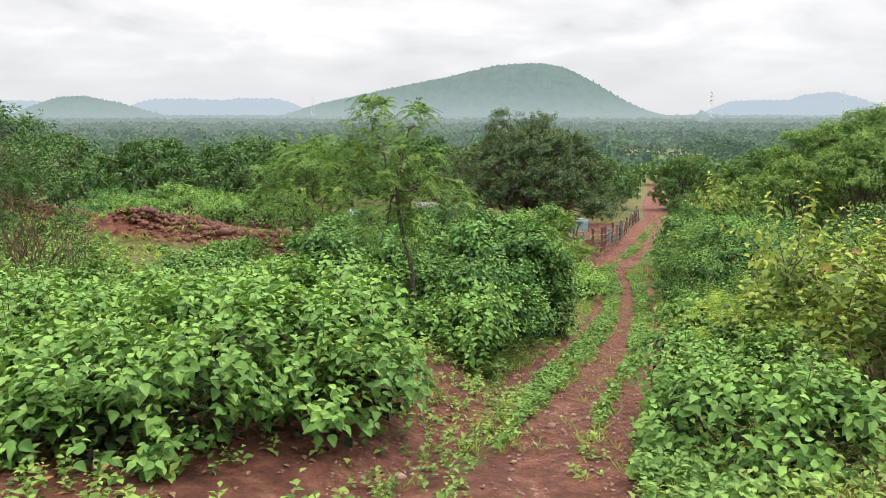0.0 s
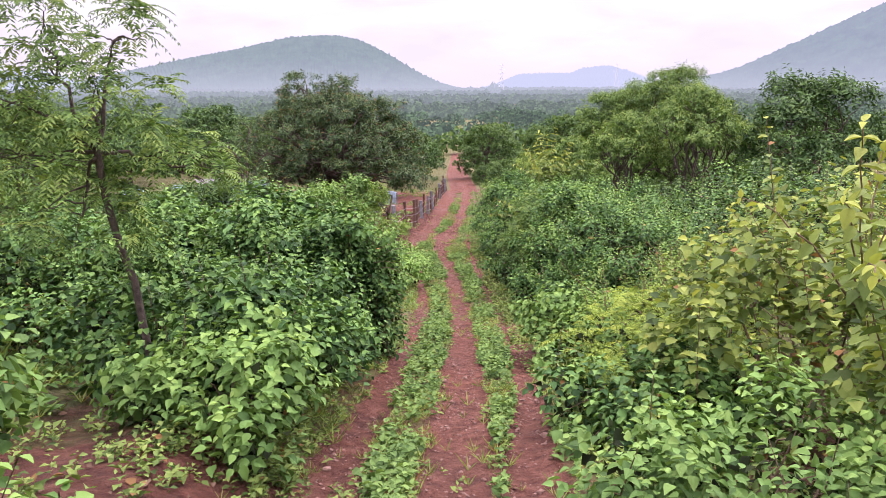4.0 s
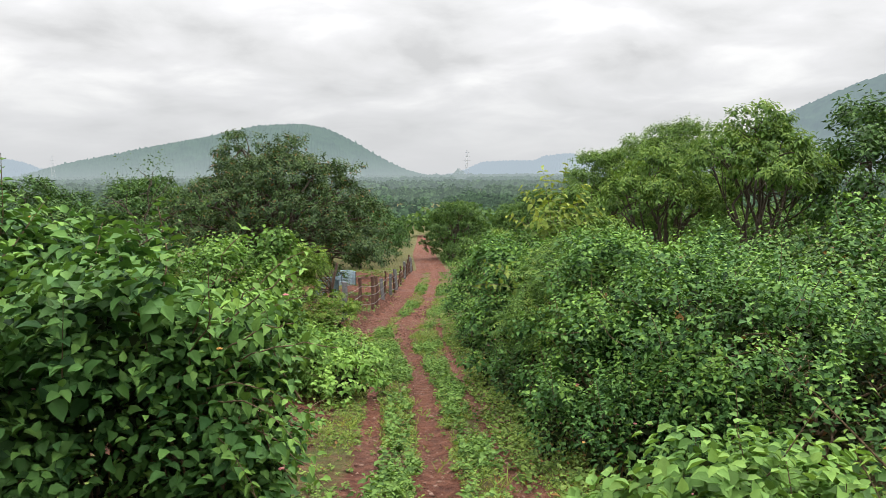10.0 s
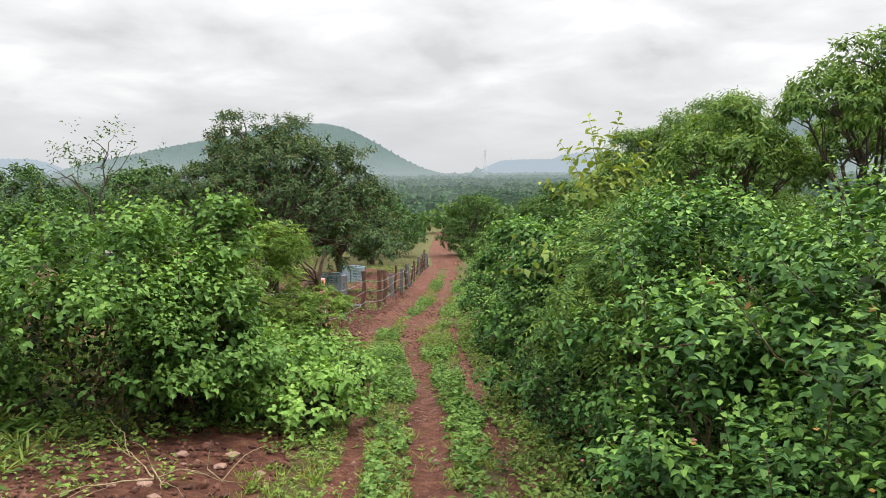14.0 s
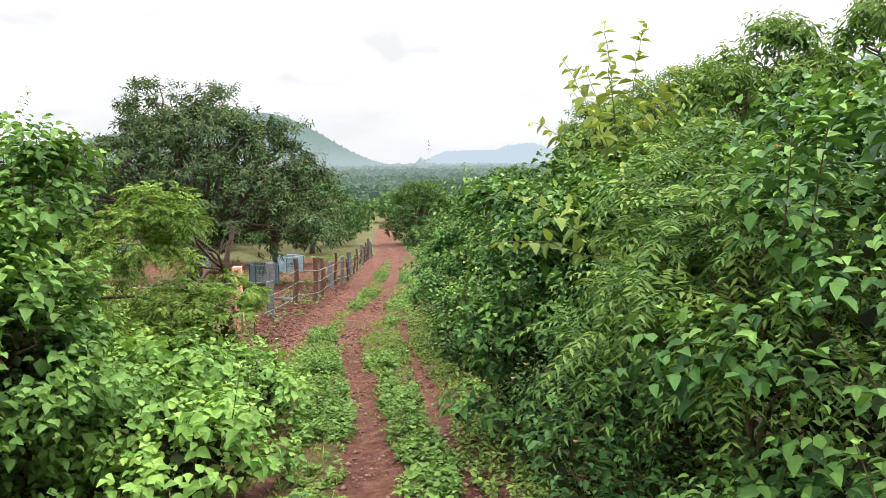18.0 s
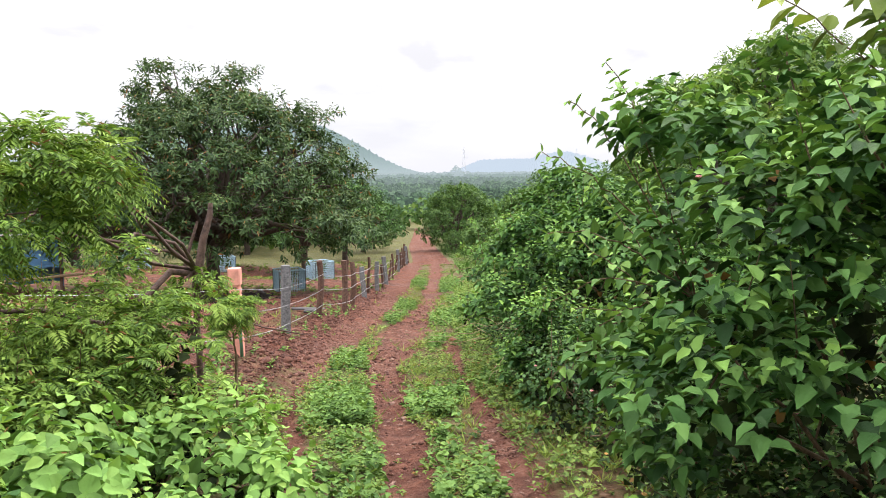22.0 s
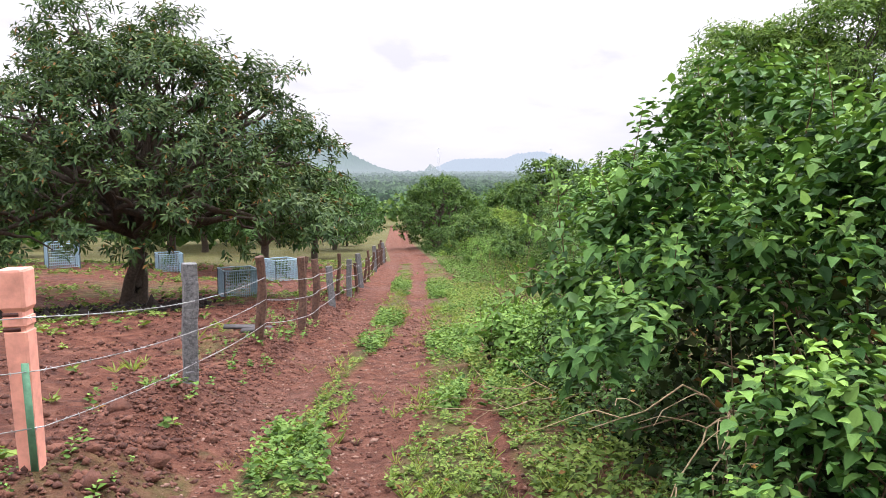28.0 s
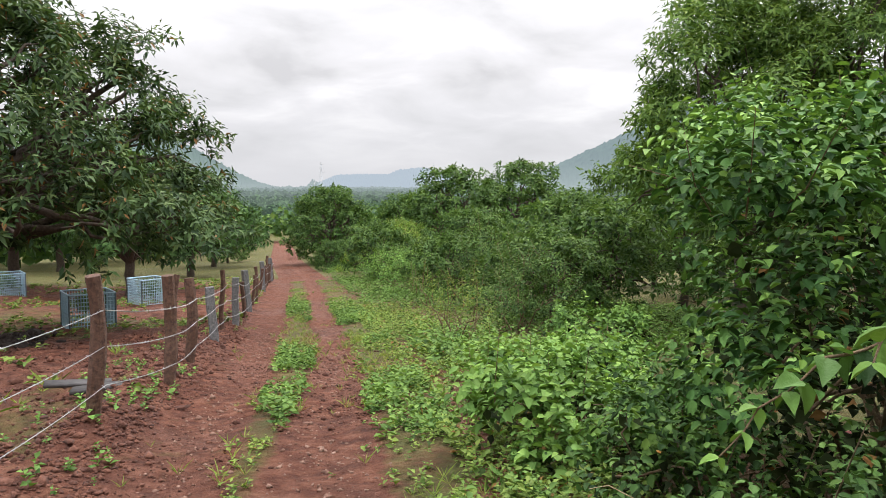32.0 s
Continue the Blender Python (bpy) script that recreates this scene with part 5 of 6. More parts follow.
dry_branch("dry twigs caught in the thicket", 6.9, 14.6, 0.8, [(-0.9, -0.5, 0.2), (-0.8, 0.2, 0.0)], 4)
dry_branch("broken twigs on the red bank", 2.4, 18.2, 0.1, [(0.6, -0.5, 0.1), (-0.5, -0.5, 0.12), (0.1, -0.7, 0.2), (-0.3, 0.4, 0.1)], 5)
dry_branch("fallen yellow stalks on red earth", 4.35, 26.7, 0.05, [(0.35, -0.3, 0.05), (0.1, -0.5, 0.08)], 6)


# ---- arching shoots that hang over the track ----
def arching_shoots(label, x, y, z, ends, leaf, mat, seed, name="lantana_shoots", gap=0.055, fresh=0.8, arch=0.28):
    r = np.random.default_rng(seed)
    ob = thing(name, at_ground(x, y) + Vector((0, 0, z)), label, "shoots")
    for e in ends:
        e = np.array(e, float)
        n = max(8, int(np.linalg.norm(e) / gap))
        t = np.linspace(0, 1, n)[:, None]
        line = e * t + np.array([0, 0, arch]) * np.linalg.norm(e) * np.sin(t * 2.2) + r.normal(0, 0.008, (n, 3))
        part("stem", mesh_of("shoot_stem", *tube(line, np.linspace(0.006, 0.002, n), 4), TWIG), ob)
        d = unit(np.gradient(line, axis=0))
        side = unit(np.cross(d, [0, 0, 1.0]))
        turn = np.where(np.arange(n)[:, None] % 2 == 0, side, unit(np.cross(side, d)))
        P = np.concatenate([line, line])
        D = np.concatenate([turn, -turn]) * 0.9 + np.tile(d, (2, 1)) * 0.45 + [0, 0, -0.35] + r.normal(0, 0.15, (2 * n, 3))
        L = leaf * r.uniform(0.75, 1.2, 2 * n) * np.tile(1.1 - 0.55 * t[:, 0] ** 3, 2)
        v, f, a = leaves(P, D, np.tile([0, 0, 1.0], (2 * n, 1)) + r.normal(0, 0.25, P.shape), L, L * 0.62, "ovate", np.tile(np.clip(t[:, 0] * 1.5 - 0.5, 0, 1), 2) * fresh)
        tagged(part("leaf_spray", mesh_of("leaf_spray", v, f, mat, False, a), ob), kind="stuff")
    return ob


arching_shoots("long leafy lantana shoots arching over the track's edge", 1.75, 13.3, 1.1, [(0.75, -0.4, 0.15), (0.6, -0.3, 0.5), (0.55, -0.7, -0.2), (0.7, -0.1, -0.25), (0.3, -0.6, 0.45), (0.4, -0.5, -0.55), (0.7, 0.3, 0.3), (0.7, -0.25, -0.6), (0.55, -0.45, 0.3), (0.65, 0.0, 0.55), (0.45, -0.3, -0.8), (0.7, 0.15, 0.0), (0.5, -0.55, 0.0), (0.35, -0.2, 0.7), (0.6, 0.1, -0.9), (0.3, -0.45, -0.3)], 0.075, LEAF_LANTANA, 1)
arching_shoots("long leafy lantana shoots leaning out of the thicket", 6.75, 21.9, 1.3, [(-0.7, 0.3, 0.5), (-0.75, 0.1, 0.15), (-0.6, 0.35, -0.2), (-0.7, 0.15, -0.6), (-0.5, 0.4, 0.75), (-0.65, 0.4, -0.9), (-0.45, 0.1, 0.9)], 0.085, LEAF_LANTANA, 2)
arching_shoots("leafy shoots leaning out of the thicket", 6.0, 17.0, 1.0, [(-0.5, -0.5, 0.2), (-0.6, -0.3, -0.2), (-0.4, -0.6, -0.4), (-0.3, -0.5, 0.5)], 0.075, LEAF_LANTANA, 3)
arching_shoots("leafy shoots leaning out of the bush", 8.1, 28.4, 1.2, [(-0.5, -0.4, 0.3), (-0.6, -0.2, -0.1), (-0.5, 0.2, -0.4), (-0.4, -0.5, 0.6)], 0.08, LEAF_LANTANA, 4)


arching_shoots("tall pale green shoots with long leaves standing above the thicket", 7.7, 21.6, 2.3, [(-0.75, -0.3, 0.95), (-0.35, -0.25, 1.3), (0.15, -0.1, 1.35), (0.6, 0.0, 1.0), (-0.8, 0.2, 0.5), (0.1, 0.4, 1.15), (-0.2, 0.3, 1.0), (0.4, -0.4, 0.8), (-0.5, 0.0, 0.75), (0.75, -0.3, 0.6), (0.0, -0.5, 0.7), (-0.6, -0.5, 0.55)], 0.15, LEAF_YELLOW, 5, "feathered_sapling", 0.085, 0.7, 0.08)
arching_shoots("pale sapling branches with large worn leaves over the track", 6.6, 19.9, 1.5, [(-1.0, -0.3, 0.15), (-0.85, -0.1, 0.45), (-0.7, -0.55, 0.4), (-0.3, -0.5, 0.6)], 0.12, LEAF_YELLOW, 6, "feathered_sapling", 0.11, 0.5, 0.12)
arching_shoots("leafy lantana shoots with bright young leaves beside the track", 7.1, 22.4, 1.0, [(-0.6, 0.1, 0.75), (-0.55, -0.2, 0.3), (-0.65, 0.2, 0.1), (-0.6, -0.1, -0.3), (-0.5, 0.2, -0.6), (-0.45, 0.0, 0.95), (-0.6, 0.3, 0.45)], 0.09, LEAF_BRIGHT, 7, "lantana_shoots", 0.06, 0.7, 0.2)
arching_shoots("loose vine stems with large yellow-green leaves beside the track", 3.0, 6.6, 1.25, [(-0.5, -0.4, 0.4), (-0.35, -0.3, 0.65), (0.3, -0.35, 0.6), (-0.5, -0.6, 0.15), (0.35, 0.3, 0.55), (0.0, -0.6, 0.4), (-0.55, 0.1, 0.35), (0.1, -0.2, 0.75)], 0.09, LEAF_YELLOW, 8, "climbing_vine", 0.075, 0.8, 0.25)

# ---- half-dead twig bundles in the clearing ----
def twig_bundle(x, y, h, n, seed, label):
    r = np.random.default_rng(seed)
    ob = thing("dead_shrub", at_ground(x, y) - Vector((0, 0, 0.05)), label, "shrub", "dead shrubs")
    for i in range(n):
        a, q = r.uniform(0, 6.28), r.uniform(0.1, 0.4) * h
        e = (q * math.cos(a), q * math.sin(a), h * r.uniform(0.6, 1.05))
        part("twig", mesh_of("dead_twig", *tube(bent((r.normal(0, 0.06) * h, r.normal(0, 0.06) * h, 0), e, r, 7, 0.06), np.linspace(0.009, 0.003, 7), 4), TWIG), ob)


twig_bundle(-5.3, 9.6, 1.5, 46, 1, "dead brown leafless shrub of upright twigs in the clearing")
twig_bundle(-5.0, 10.1, 1.2, 30, 2, "dead brown leafless shrub of upright twigs in the clearing")
twig_bundle(-11.4, 20.5, 1.6, 40, 3, "dead brown shrub under a green tree")

# ---- fence along the field ----
fence = thing("fence", at_ground(4.85, 28.4), "barbed wire fence on uneven wooden and stone posts along red field", "fence", kind="")
org = fence.matrix_world.translation
POSTS = [(4.85, 28.4, 1.1, "pink"), (5.72, 31.55, 1.2, "grey"), (6.65, 34.0, 1.12, "wood"), (7.5, 36.0, 1.18, "fork"), (8.0, 37.6, 1.1, "wood"), (8.75, 39.9, 0.85, "grey"), (9.3, 41.8, 1.1, "wood"), (9.75, 42.8, 0.95, "grey")]
POSTS += [(float(np.interp(y, [42.8, 64.7], [9.75, 16.6])), y, 0.95 + 0.12 * math.sin(y * 5), ("wood", "grey", "wood", "wood")[i % 4]) for i, y in enumerate(np.arange(44.8, 67, 1.9))]


def post_mesh(kind, h, r):
    if kind == "pink":
        rings = [(-0.2, 0.92), (0.0, 0.92), (0.25, 0.93), (0.5, 0.96), (h - 0.36, 1.0), (h - 0.335, 1.02), (h - 0.33, 0.92), (h - 0.305, 0.92), (h - 0.3, 1.04), (h - 0.255, 1.04), (h - 0.25, 0.94), (h - 0.225, 0.94), (h - 0.2, 1.17), (h - 0.012, 1.2), (h, 1.13)]
        s, v, f = 0.06, [], []
        for z, k in rings:
            for px, py in ((-1, -0.82), (-0.82, -1), (0.82, -1), (1, -0.82), (1, 0.82), (0.82, 1), (-0.82, 1), (-1, 0.82)):
                v.append((px * s * k + r.normal(0, 0.0012), py * s * k + r.normal(0, 0.0012), z))
        for i in range(len(rings) - 1):
            for j in range(8):
                f.append((i * 8 + j, i * 8 + (j + 1) % 8, i * 8 + 8 + (j + 1) % 8, i * 8 + 8 + j))
        f.append(tuple(range(len(v) - 8, len(v))))
        return mesh_of("post", v, f, PINK_PAINT)
    if kind == "grey":
        s = 0.068
        bm = bmesh.new()
        bmesh.ops.create_cube(bm, size=1.0, matrix=Matrix.Translation((0, 0, h / 2 - 0.1)) @ Matrix.Diagonal((2 * s, 2 * s, h + 0.2, 1)))
        bmesh.ops.subdivide_edges(bm, edges=[e for e in bm.edges if abs(e.verts[0].co.z - e.verts[1].co.z) > 0.5], cuts=7)
        bmesh.ops.bevel(bm, geom=bm.edges[:], offset=0.008, segments=1, affect="EDGES")
        for v in bm.verts:
            v.co.x += r.normal(0, 0.002)
            v.co.y += r.normal(0, 0.002)
            v.co.x += 0.006 * math.sin(v.co.z * 9)
        me = bpy.data.meshes.new("post")
        bm.to_mesh(me)
        bm.free()
        me.materials.append(POST_GREY)
        return me
    z = np.linspace(-0.15, h, 9)
    p = np.stack([0.025 * np.sin(z * 4 + r.uniform(0, 6)), 0.02 * np.sin(z * 5 + r.uniform(0, 6)), z], 1)
    rad = 0.055 * r.uniform(0.8, 1.25) * (1 + r.normal(0, 0.06, 9))
    rad[-1] *= 1.05
    v, f = tube(p, rad, 9)
    v[:, :2] += r.normal(0, 0.003, (len(v), 2))
    n = len(v)
    capf = [[n - 9 + j for j in range(9)]]
    return mesh_of("post", v, [tuple(q) for q in f] + [tuple(c) for c in capf], POST_WOOD, False)


pr = np.random.default_rng(11)
heads = []
for i, (x, y, h, kind) in enumerate(POSTS):
    g = at_ground(x, y)
    ob = part("post", post_mesh(kind, h, pr), fence, {"pink": "salmon pink painted concrete post with green paint streak", "grey": "rough grey stone post", "wood": "crooked reddish brown wooden post", "fork": "forked reddish brown wooden post"}[kind])
    ob.matrix_basis = Matrix.Translation(g - org) @ pose(0, 0, 0, pr.normal(0, 2.0), pr.normal(0, 2.0), pr.uniform(-25, 25) if kind != "pink" else -16)
    heads.append((g, h))
    if kind == "pink":
        v, f = box(0.036, -0.060, 0.30, 0.036, 0.012, 0.6)
        part("paint_streak", mesh_of("paint_streak", v, f, GREEN_PAINT), ob, "faded green paint streak")
        # thin dark plates fill the two grooves below the post's head
        for z, w in ((0.3175, 0.09), (0.2375, 0.08)):
            v, f = box(-0.014, -0.0575, h - z, w, 0.006, 0.02)
            part("notch", mesh_of("notch", v, f, NOTCH_DARK), ob, "dark notch")
    if kind == "fork":
        v, f = tube([(0, 0, h * 0.55), (0.07, 0.02, h * 0.85), (0.10, 0.02, h * 1.0)], [0.035, 0.032, 0.03], 7)
        part("branch_stub", mesh_of("branch_stub", v, f, POST_WOOD), ob)

for level in (0.84, 0.55, 0.24):
    pts = []
    spine = [(Vector((2.6, 27.4, float(ground(2.6, 27.4)))), 1.1)] + heads
    for (a, ha), (b, hb) in zip(spine, spine[1:]):
        pa, pb = a + Vector((0.07, -0.05, min(level, ha - 0.08))), b + Vector((0.07, -0.05, min(level, hb - 0.08)))
        for s in np.linspace(0, 1, 9)[:-1]:
            pts.append(np.array(pa.lerp(pb, s)) - np.array([0, 0, 0.10 * s * (1 - s)]))
    pts.append(np.array(pb))
    pts = np.array(pts)
    v, f = tube(pts, np.full(len(pts), 0.0035), 4)
    bits = [(v, f)]
    for a, b in zip(pts[:-1], pts[1:]):
        L = np.linalg.norm(b - a)
        if a[1] > 45:
            continue
        for s in np.arange(0.05, L, 0.11) / L:
            c = a + (b - a) * s
            d = unit(pr.normal(size=3)) * 0.02
            bits.append(tube([c - d, c, c + d], [0.001, 0.0035, 0.001], 3))
    v, f = join(bits)
    part("barbed_wire", mesh_of("barbed_wire", v - np.array(org), f, WIRE), fence, "rusting galvanised barbed wire strand")

# planks leaning low inside the fence
for i, (x, y, z, a) in enumerate([(6.6, 35.9, 0.16, -6), (6.75, 35.5, 0.06, -14)]):
    v, f = box(0, 0, 0, 0.62 - 0.15 * i, 0.16, 0.035)
    ob = new("plank", mesh_of("plank", v, f, PLANK))
    ob.matrix_world = Matrix.Translation(at_ground(x, y) + Vector((0, 0, z))) @ pose(0, 0, 0, 4, 3 - 8 * i, a)
    tagged(ob, "dark wet wooden plank lying on clods behind the fence", "plank", "planks")


# ---- netted seedling guards in the orchard ----
def guard(x, y, s, turn):
    ob = thing("seedling_guard", Matrix.Translation(at_ground(x, y)) @ pose(0, 0, 0, 0, 0, turn), "square pale blue netted seedling guard on orchard ground", "guard", "netted seedling guards")
    w, h = s, s * 0.85
    for px, py in ((-1, -1), (1, -1), (1, 1), (-1, 1)):
        v, f = tube([(px * w / 2, py * w / 2, -0.1), (px * w / 2, py * w / 2, h)], [0.018, 0.018], 6)
        part("corner_post", mesh_of("corner_post", v, f, DARK_METAL), ob)
    for k in range(4):
        a = k * math.pi / 2
        c, q = math.cos(a), math.sin(a)
        bits = []
        for u in np.linspace(-w / 2, w / 2, 17):
            bits.append(tube([(u, -w / 2, 0.02), (u, -w / 2, h)], [0.009, 0.009], 3))
        for z in np.linspace(0.03, h, 10):
            bits.append(tube([(-w / 2, -w / 2, z), (w / 2, -w / 2, z)], [0.009, 0.009], 3))
        v, f = join(bits)
        v = v @ np.array([[c, q, 0], [-q, c, 0], [0, 0, 1]])
        part("net_panel", mesh_of("net_panel", v, f, NET_BLUE), ob)
        v, f = tube([(-w / 2, -w / 2, h), (w / 2, -w / 2, h)], [0.02, 0.02], 5)
        part("top_rail", mesh_of("top_rail", v @ np.array([[c, q, 0], [-q, c, 0], [0, 0, 1]]), f, NET_BLUE), ob)
    (v, f, a), *_ = foliage([((0, 0, h * 0.5), (0.2, 0.2, h * 0.35))], 40, 0.14, 6, "diamond", pr, width=0.4)
    part("seedling", mesh_of("seedling", v, f, LEAF_WOOD, False, a), ob, "young seedling inside")
    return ob


for x, y, s, a in [(7.2, 44.9, 0.88, 8), (9.2, 51.5, 0.88, 20), (1.5, 56.8, 1.1, 15), (5.4, 57.5, 0.95, 10), (-3.2, 53.5, 1.0, 0), (-4.8, 44, 1.0, 5)]:
    guard(x, y, s, a)


# ---- blue tarpaulin shelter at the orchard's edge ----
def shelter(x, y, turn):
    ob = thing("field_shelter", Matrix.Translation(at_ground(x, y)) @ pose(0, 0, 0, 0, 0, turn), "small field shelter of blue tarpaulin with flat board roof", "shelter")
    r = np.random.default_rng(41)
    for px, py in ((-1.0, -0.7), (0.0, -0.72), (1.0, -0.7), (1.0, 0.7), (-1.0, 0.7)):
        v, f = tube([(px, py, -0.15), (px + r.normal(0, 0.02), py, 0.8), (px, py, 1.62)], [0.045, 0.04, 0.04], 7)
        part("post", mesh_of("shelter_post", v, f, POST_WOOD), ob)
    for i in range(6):
        v, f = box(0, -0.85 + 0.34 * i, 1.66 + 0.012 * (i % 2), 2.4, 0.32, 0.03)
        part("roof_board", mesh_of("roof_board", v, f, BOARD), ob)
    for a, b, top, foot in (((-1.0, -0.66), (1.0, -0.66), 1.6, 0.75), ((1.0, -0.66), (1.0, 0.66), 1.6, 0.2), ((1.0, 0.66), (-1.0, 0.66), 1.6, 0.2), ((-1.0, 0.66), (-1.0, -0.66), 1.6, 0.3)):
        t, u = np.meshgrid(np.linspace(0, 1, 15), np.linspace(0, 1, 6))
        w = 0.04 * np.sin(t * 17 + u * 3) * np.sin(t * 3.14)
        dx, dy = b[0] - a[0], b[1] - a[1]
        n = math.hypot(dx, dy)
        V = np.stack([a[0] + dx * t + w * dy / n, a[1] + dy * t - w * dx / n, foot + (top - foot) * u + 0.05 * np.sin(t * 9) * (1 - u)], -1).reshape(-1, 3)
        i = (np.arange(5)[:, None] * 15 + np.arange(14)[None]).ravel()
        front, F = V + np.array([dy / n, -dx / n, 0]) * 0.004, np.stack([i, i + 1, i + 16, i + 15], 1)
        part("tarpaulin", mesh_of("tarpaulin", np.concatenate([V, front]), np.concatenate([F, F[:, ::-1] + len(V)]), TARP, True), ob)
    v, f = tube([(-1.5, -0.8, 0.42), (0.2, -0.82, 0.5), (1.7, -0.78, 0.58)], [0.05, 0.045, 0.04], 7)
    part("rail", mesh_of("shelter_rail", v, f, DRY), ob, "pale crooked log rail")


shelter(-0.6, 43.9, 8)


# ---- pylons far over the plain ----
def pylon(az, dist, h, label):
    a = radians(az)
    ob = thing("pylon", Matrix.Translation((dist * math.sin(a), dist * math.cos(a), -13)) @ pose(0, 0, 0, 0, 0, -az), label, "pylon", "power pylons")
    legs = []
    for sx, sy in ((-1, -1), (1, -1), (1, 1), (-1, 1)):
        v, f = tube([(sx * h * 0.09, sy * h * 0.09, 0), (sx * h * 0.03, sy * h * 0.03, h * 0.6), (sx * h * 0.012, sy * h * 0.012, h)], [0.28, 0.25, 0.2], 4)
        part("leg", mesh_of("leg", v, f, PYLON_STEEL), ob)
    for k in range(4):
        bits = []
        c, q = math.cos(k * math.pi / 2), math.sin(k * math.pi / 2)
        zs = np.linspace(0, 0.96, 9)
        for z0, z1 in zip(zs, zs[1:]):
            w0, w1 = [np.interp(z, [0, 0.6, 1], [0.09, 0.03, 0.012]) * h for z in (z0, z1)]
            bits += [tube([(-w0, -w0, z0 * h), (w1, -w1, z1 * h)], [0.14, 0.14], 3), tube([(w0, -w0, z0 * h), (-w1, -w1, z1 * h)], [0.14, 0.14], 3)]
        v, f = join(bits)
        part("lattice", mesh_of("lattice", v @ np.array([[c, q, 0], [-q, c, 0], [0, 0, 1]]), f, PYLON_STEEL), ob)
    for z, w in ((0.66, 0.13), (0.79, 0.11), (0.92, 0.09)):
        v, f = tube([(-w * h, 0, z * h), (0, 0, z * h + 0.6), (w * h, 0, z * h)], [0.12, 0.4, 0.12], 4)
        part("cross_arm", mesh_of("cross_arm", v, f, PYLON_STEEL), ob)


pylon(18.86, 1370, 52, "grey steel lattice power pylon far over the plain")
pylon(27.0, 1900, 66, "grey steel lattice power pylon far over the plain")
pylon(-9.42, 1900, 56, "grey steel lattice power pylon beyond the hill's foot")

# ---- woodland of the plain ----
def scatter(n, y0, y1, spread, keep):
    y = y0 * (y1 / y0) ** rng.random(n)
    x = track_x(np.minimum(y, 400)) * (y / np.minimum(y, 400)) + (rng.random(n) * 2 - 1) * spread * y
    m = keep(x, y)
    return x[m], y[m]


x, y = scatter(850, 80, 300, 0.75, lambda x, y: np.abs(x - track_x(y)) > np.where(y < 126, 4.5, 0.0))
# woodland beyond 140 m has a little haze painted in as glow
WOOD_HAZY = backdrop_material("woodland_painted_haze", (0.20, 0.27, 0.26), 0.22, (0.06, 0.115, 0.045), 0.05)
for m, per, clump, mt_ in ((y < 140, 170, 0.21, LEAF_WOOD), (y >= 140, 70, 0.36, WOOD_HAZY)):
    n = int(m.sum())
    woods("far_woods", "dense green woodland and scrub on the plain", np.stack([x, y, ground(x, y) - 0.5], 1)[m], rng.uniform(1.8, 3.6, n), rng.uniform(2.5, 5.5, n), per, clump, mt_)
# each farther belt of trees gets a larger share of painted haze
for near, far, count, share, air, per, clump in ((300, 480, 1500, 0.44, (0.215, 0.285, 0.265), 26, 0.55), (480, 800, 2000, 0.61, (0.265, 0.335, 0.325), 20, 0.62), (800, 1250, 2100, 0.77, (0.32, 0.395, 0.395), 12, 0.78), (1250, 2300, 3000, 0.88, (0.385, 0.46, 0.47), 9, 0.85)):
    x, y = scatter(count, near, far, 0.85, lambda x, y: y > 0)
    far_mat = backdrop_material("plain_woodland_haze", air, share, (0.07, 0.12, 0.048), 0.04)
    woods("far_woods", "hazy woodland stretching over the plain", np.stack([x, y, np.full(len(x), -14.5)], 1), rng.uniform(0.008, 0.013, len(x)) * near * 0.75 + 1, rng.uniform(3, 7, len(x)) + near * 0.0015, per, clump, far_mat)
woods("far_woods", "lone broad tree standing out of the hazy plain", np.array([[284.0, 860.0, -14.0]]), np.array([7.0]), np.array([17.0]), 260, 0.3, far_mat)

# ---- weeds ----
def weeds(name, label, x, y, leaf, k, h, mat, seed, width=0.6, shape="diamond", rise=0.25):
    """Small rooted plants: a short stem with leaves round it."""
    r = np.random.default_rng(seed)
    n = len(x)
    size = r.uniform(0.55, 1.4, n)
    z = ground(x, y)
    s = (np.arange(k) + 0.4) / k
    ang = np.arange(k) * 2.4 + r.uniform(0, 6.28, (n, 1))
    lean = r.normal(0, 0.25, (n, 1, 2))
    hh = h * size[:, None] * s
    base = np.stack([x[:, None] + lean[..., 0] * hh, y[:, None] + lean[..., 1] * hh, z[:, None] + hh], -1)
    D = np.stack([np.cos(ang), np.sin(ang), np.full_like(ang, rise) + r.normal(0, 0.3, ang.shape)], -1)
    N = np.array([0, 0, 1.0]) + r.normal(0, 0.3, D.shape)
    L = leaf * size[:, None] * (1.15 - 0.5 * s) * r.uniform(0.7, 1.2, (n, k))
    v, f, a = leaves(base.reshape(-1, 3), D.reshape(-1, 3), N.reshape(-1, 3), L.ravel(), L.ravel() * width, shape, (r.random((n, 1)) * 0.6 * s).ravel())
    return tagged(new(name, mesh_of(name, v, f, mat, False, a)), label, "weeds", kind="stuff")


def strip(n, y0, y1, u0, u1, fac, seed):
    r = np.random.default_rng(seed)
    y = y0 + (y1 - y0) * r.random(n) ** 1.25
    u = r.uniform(u0, u1, n)
    m = r.random(n) < fac(u, y)
    return u[m] + track_x(y[m]), y[m]


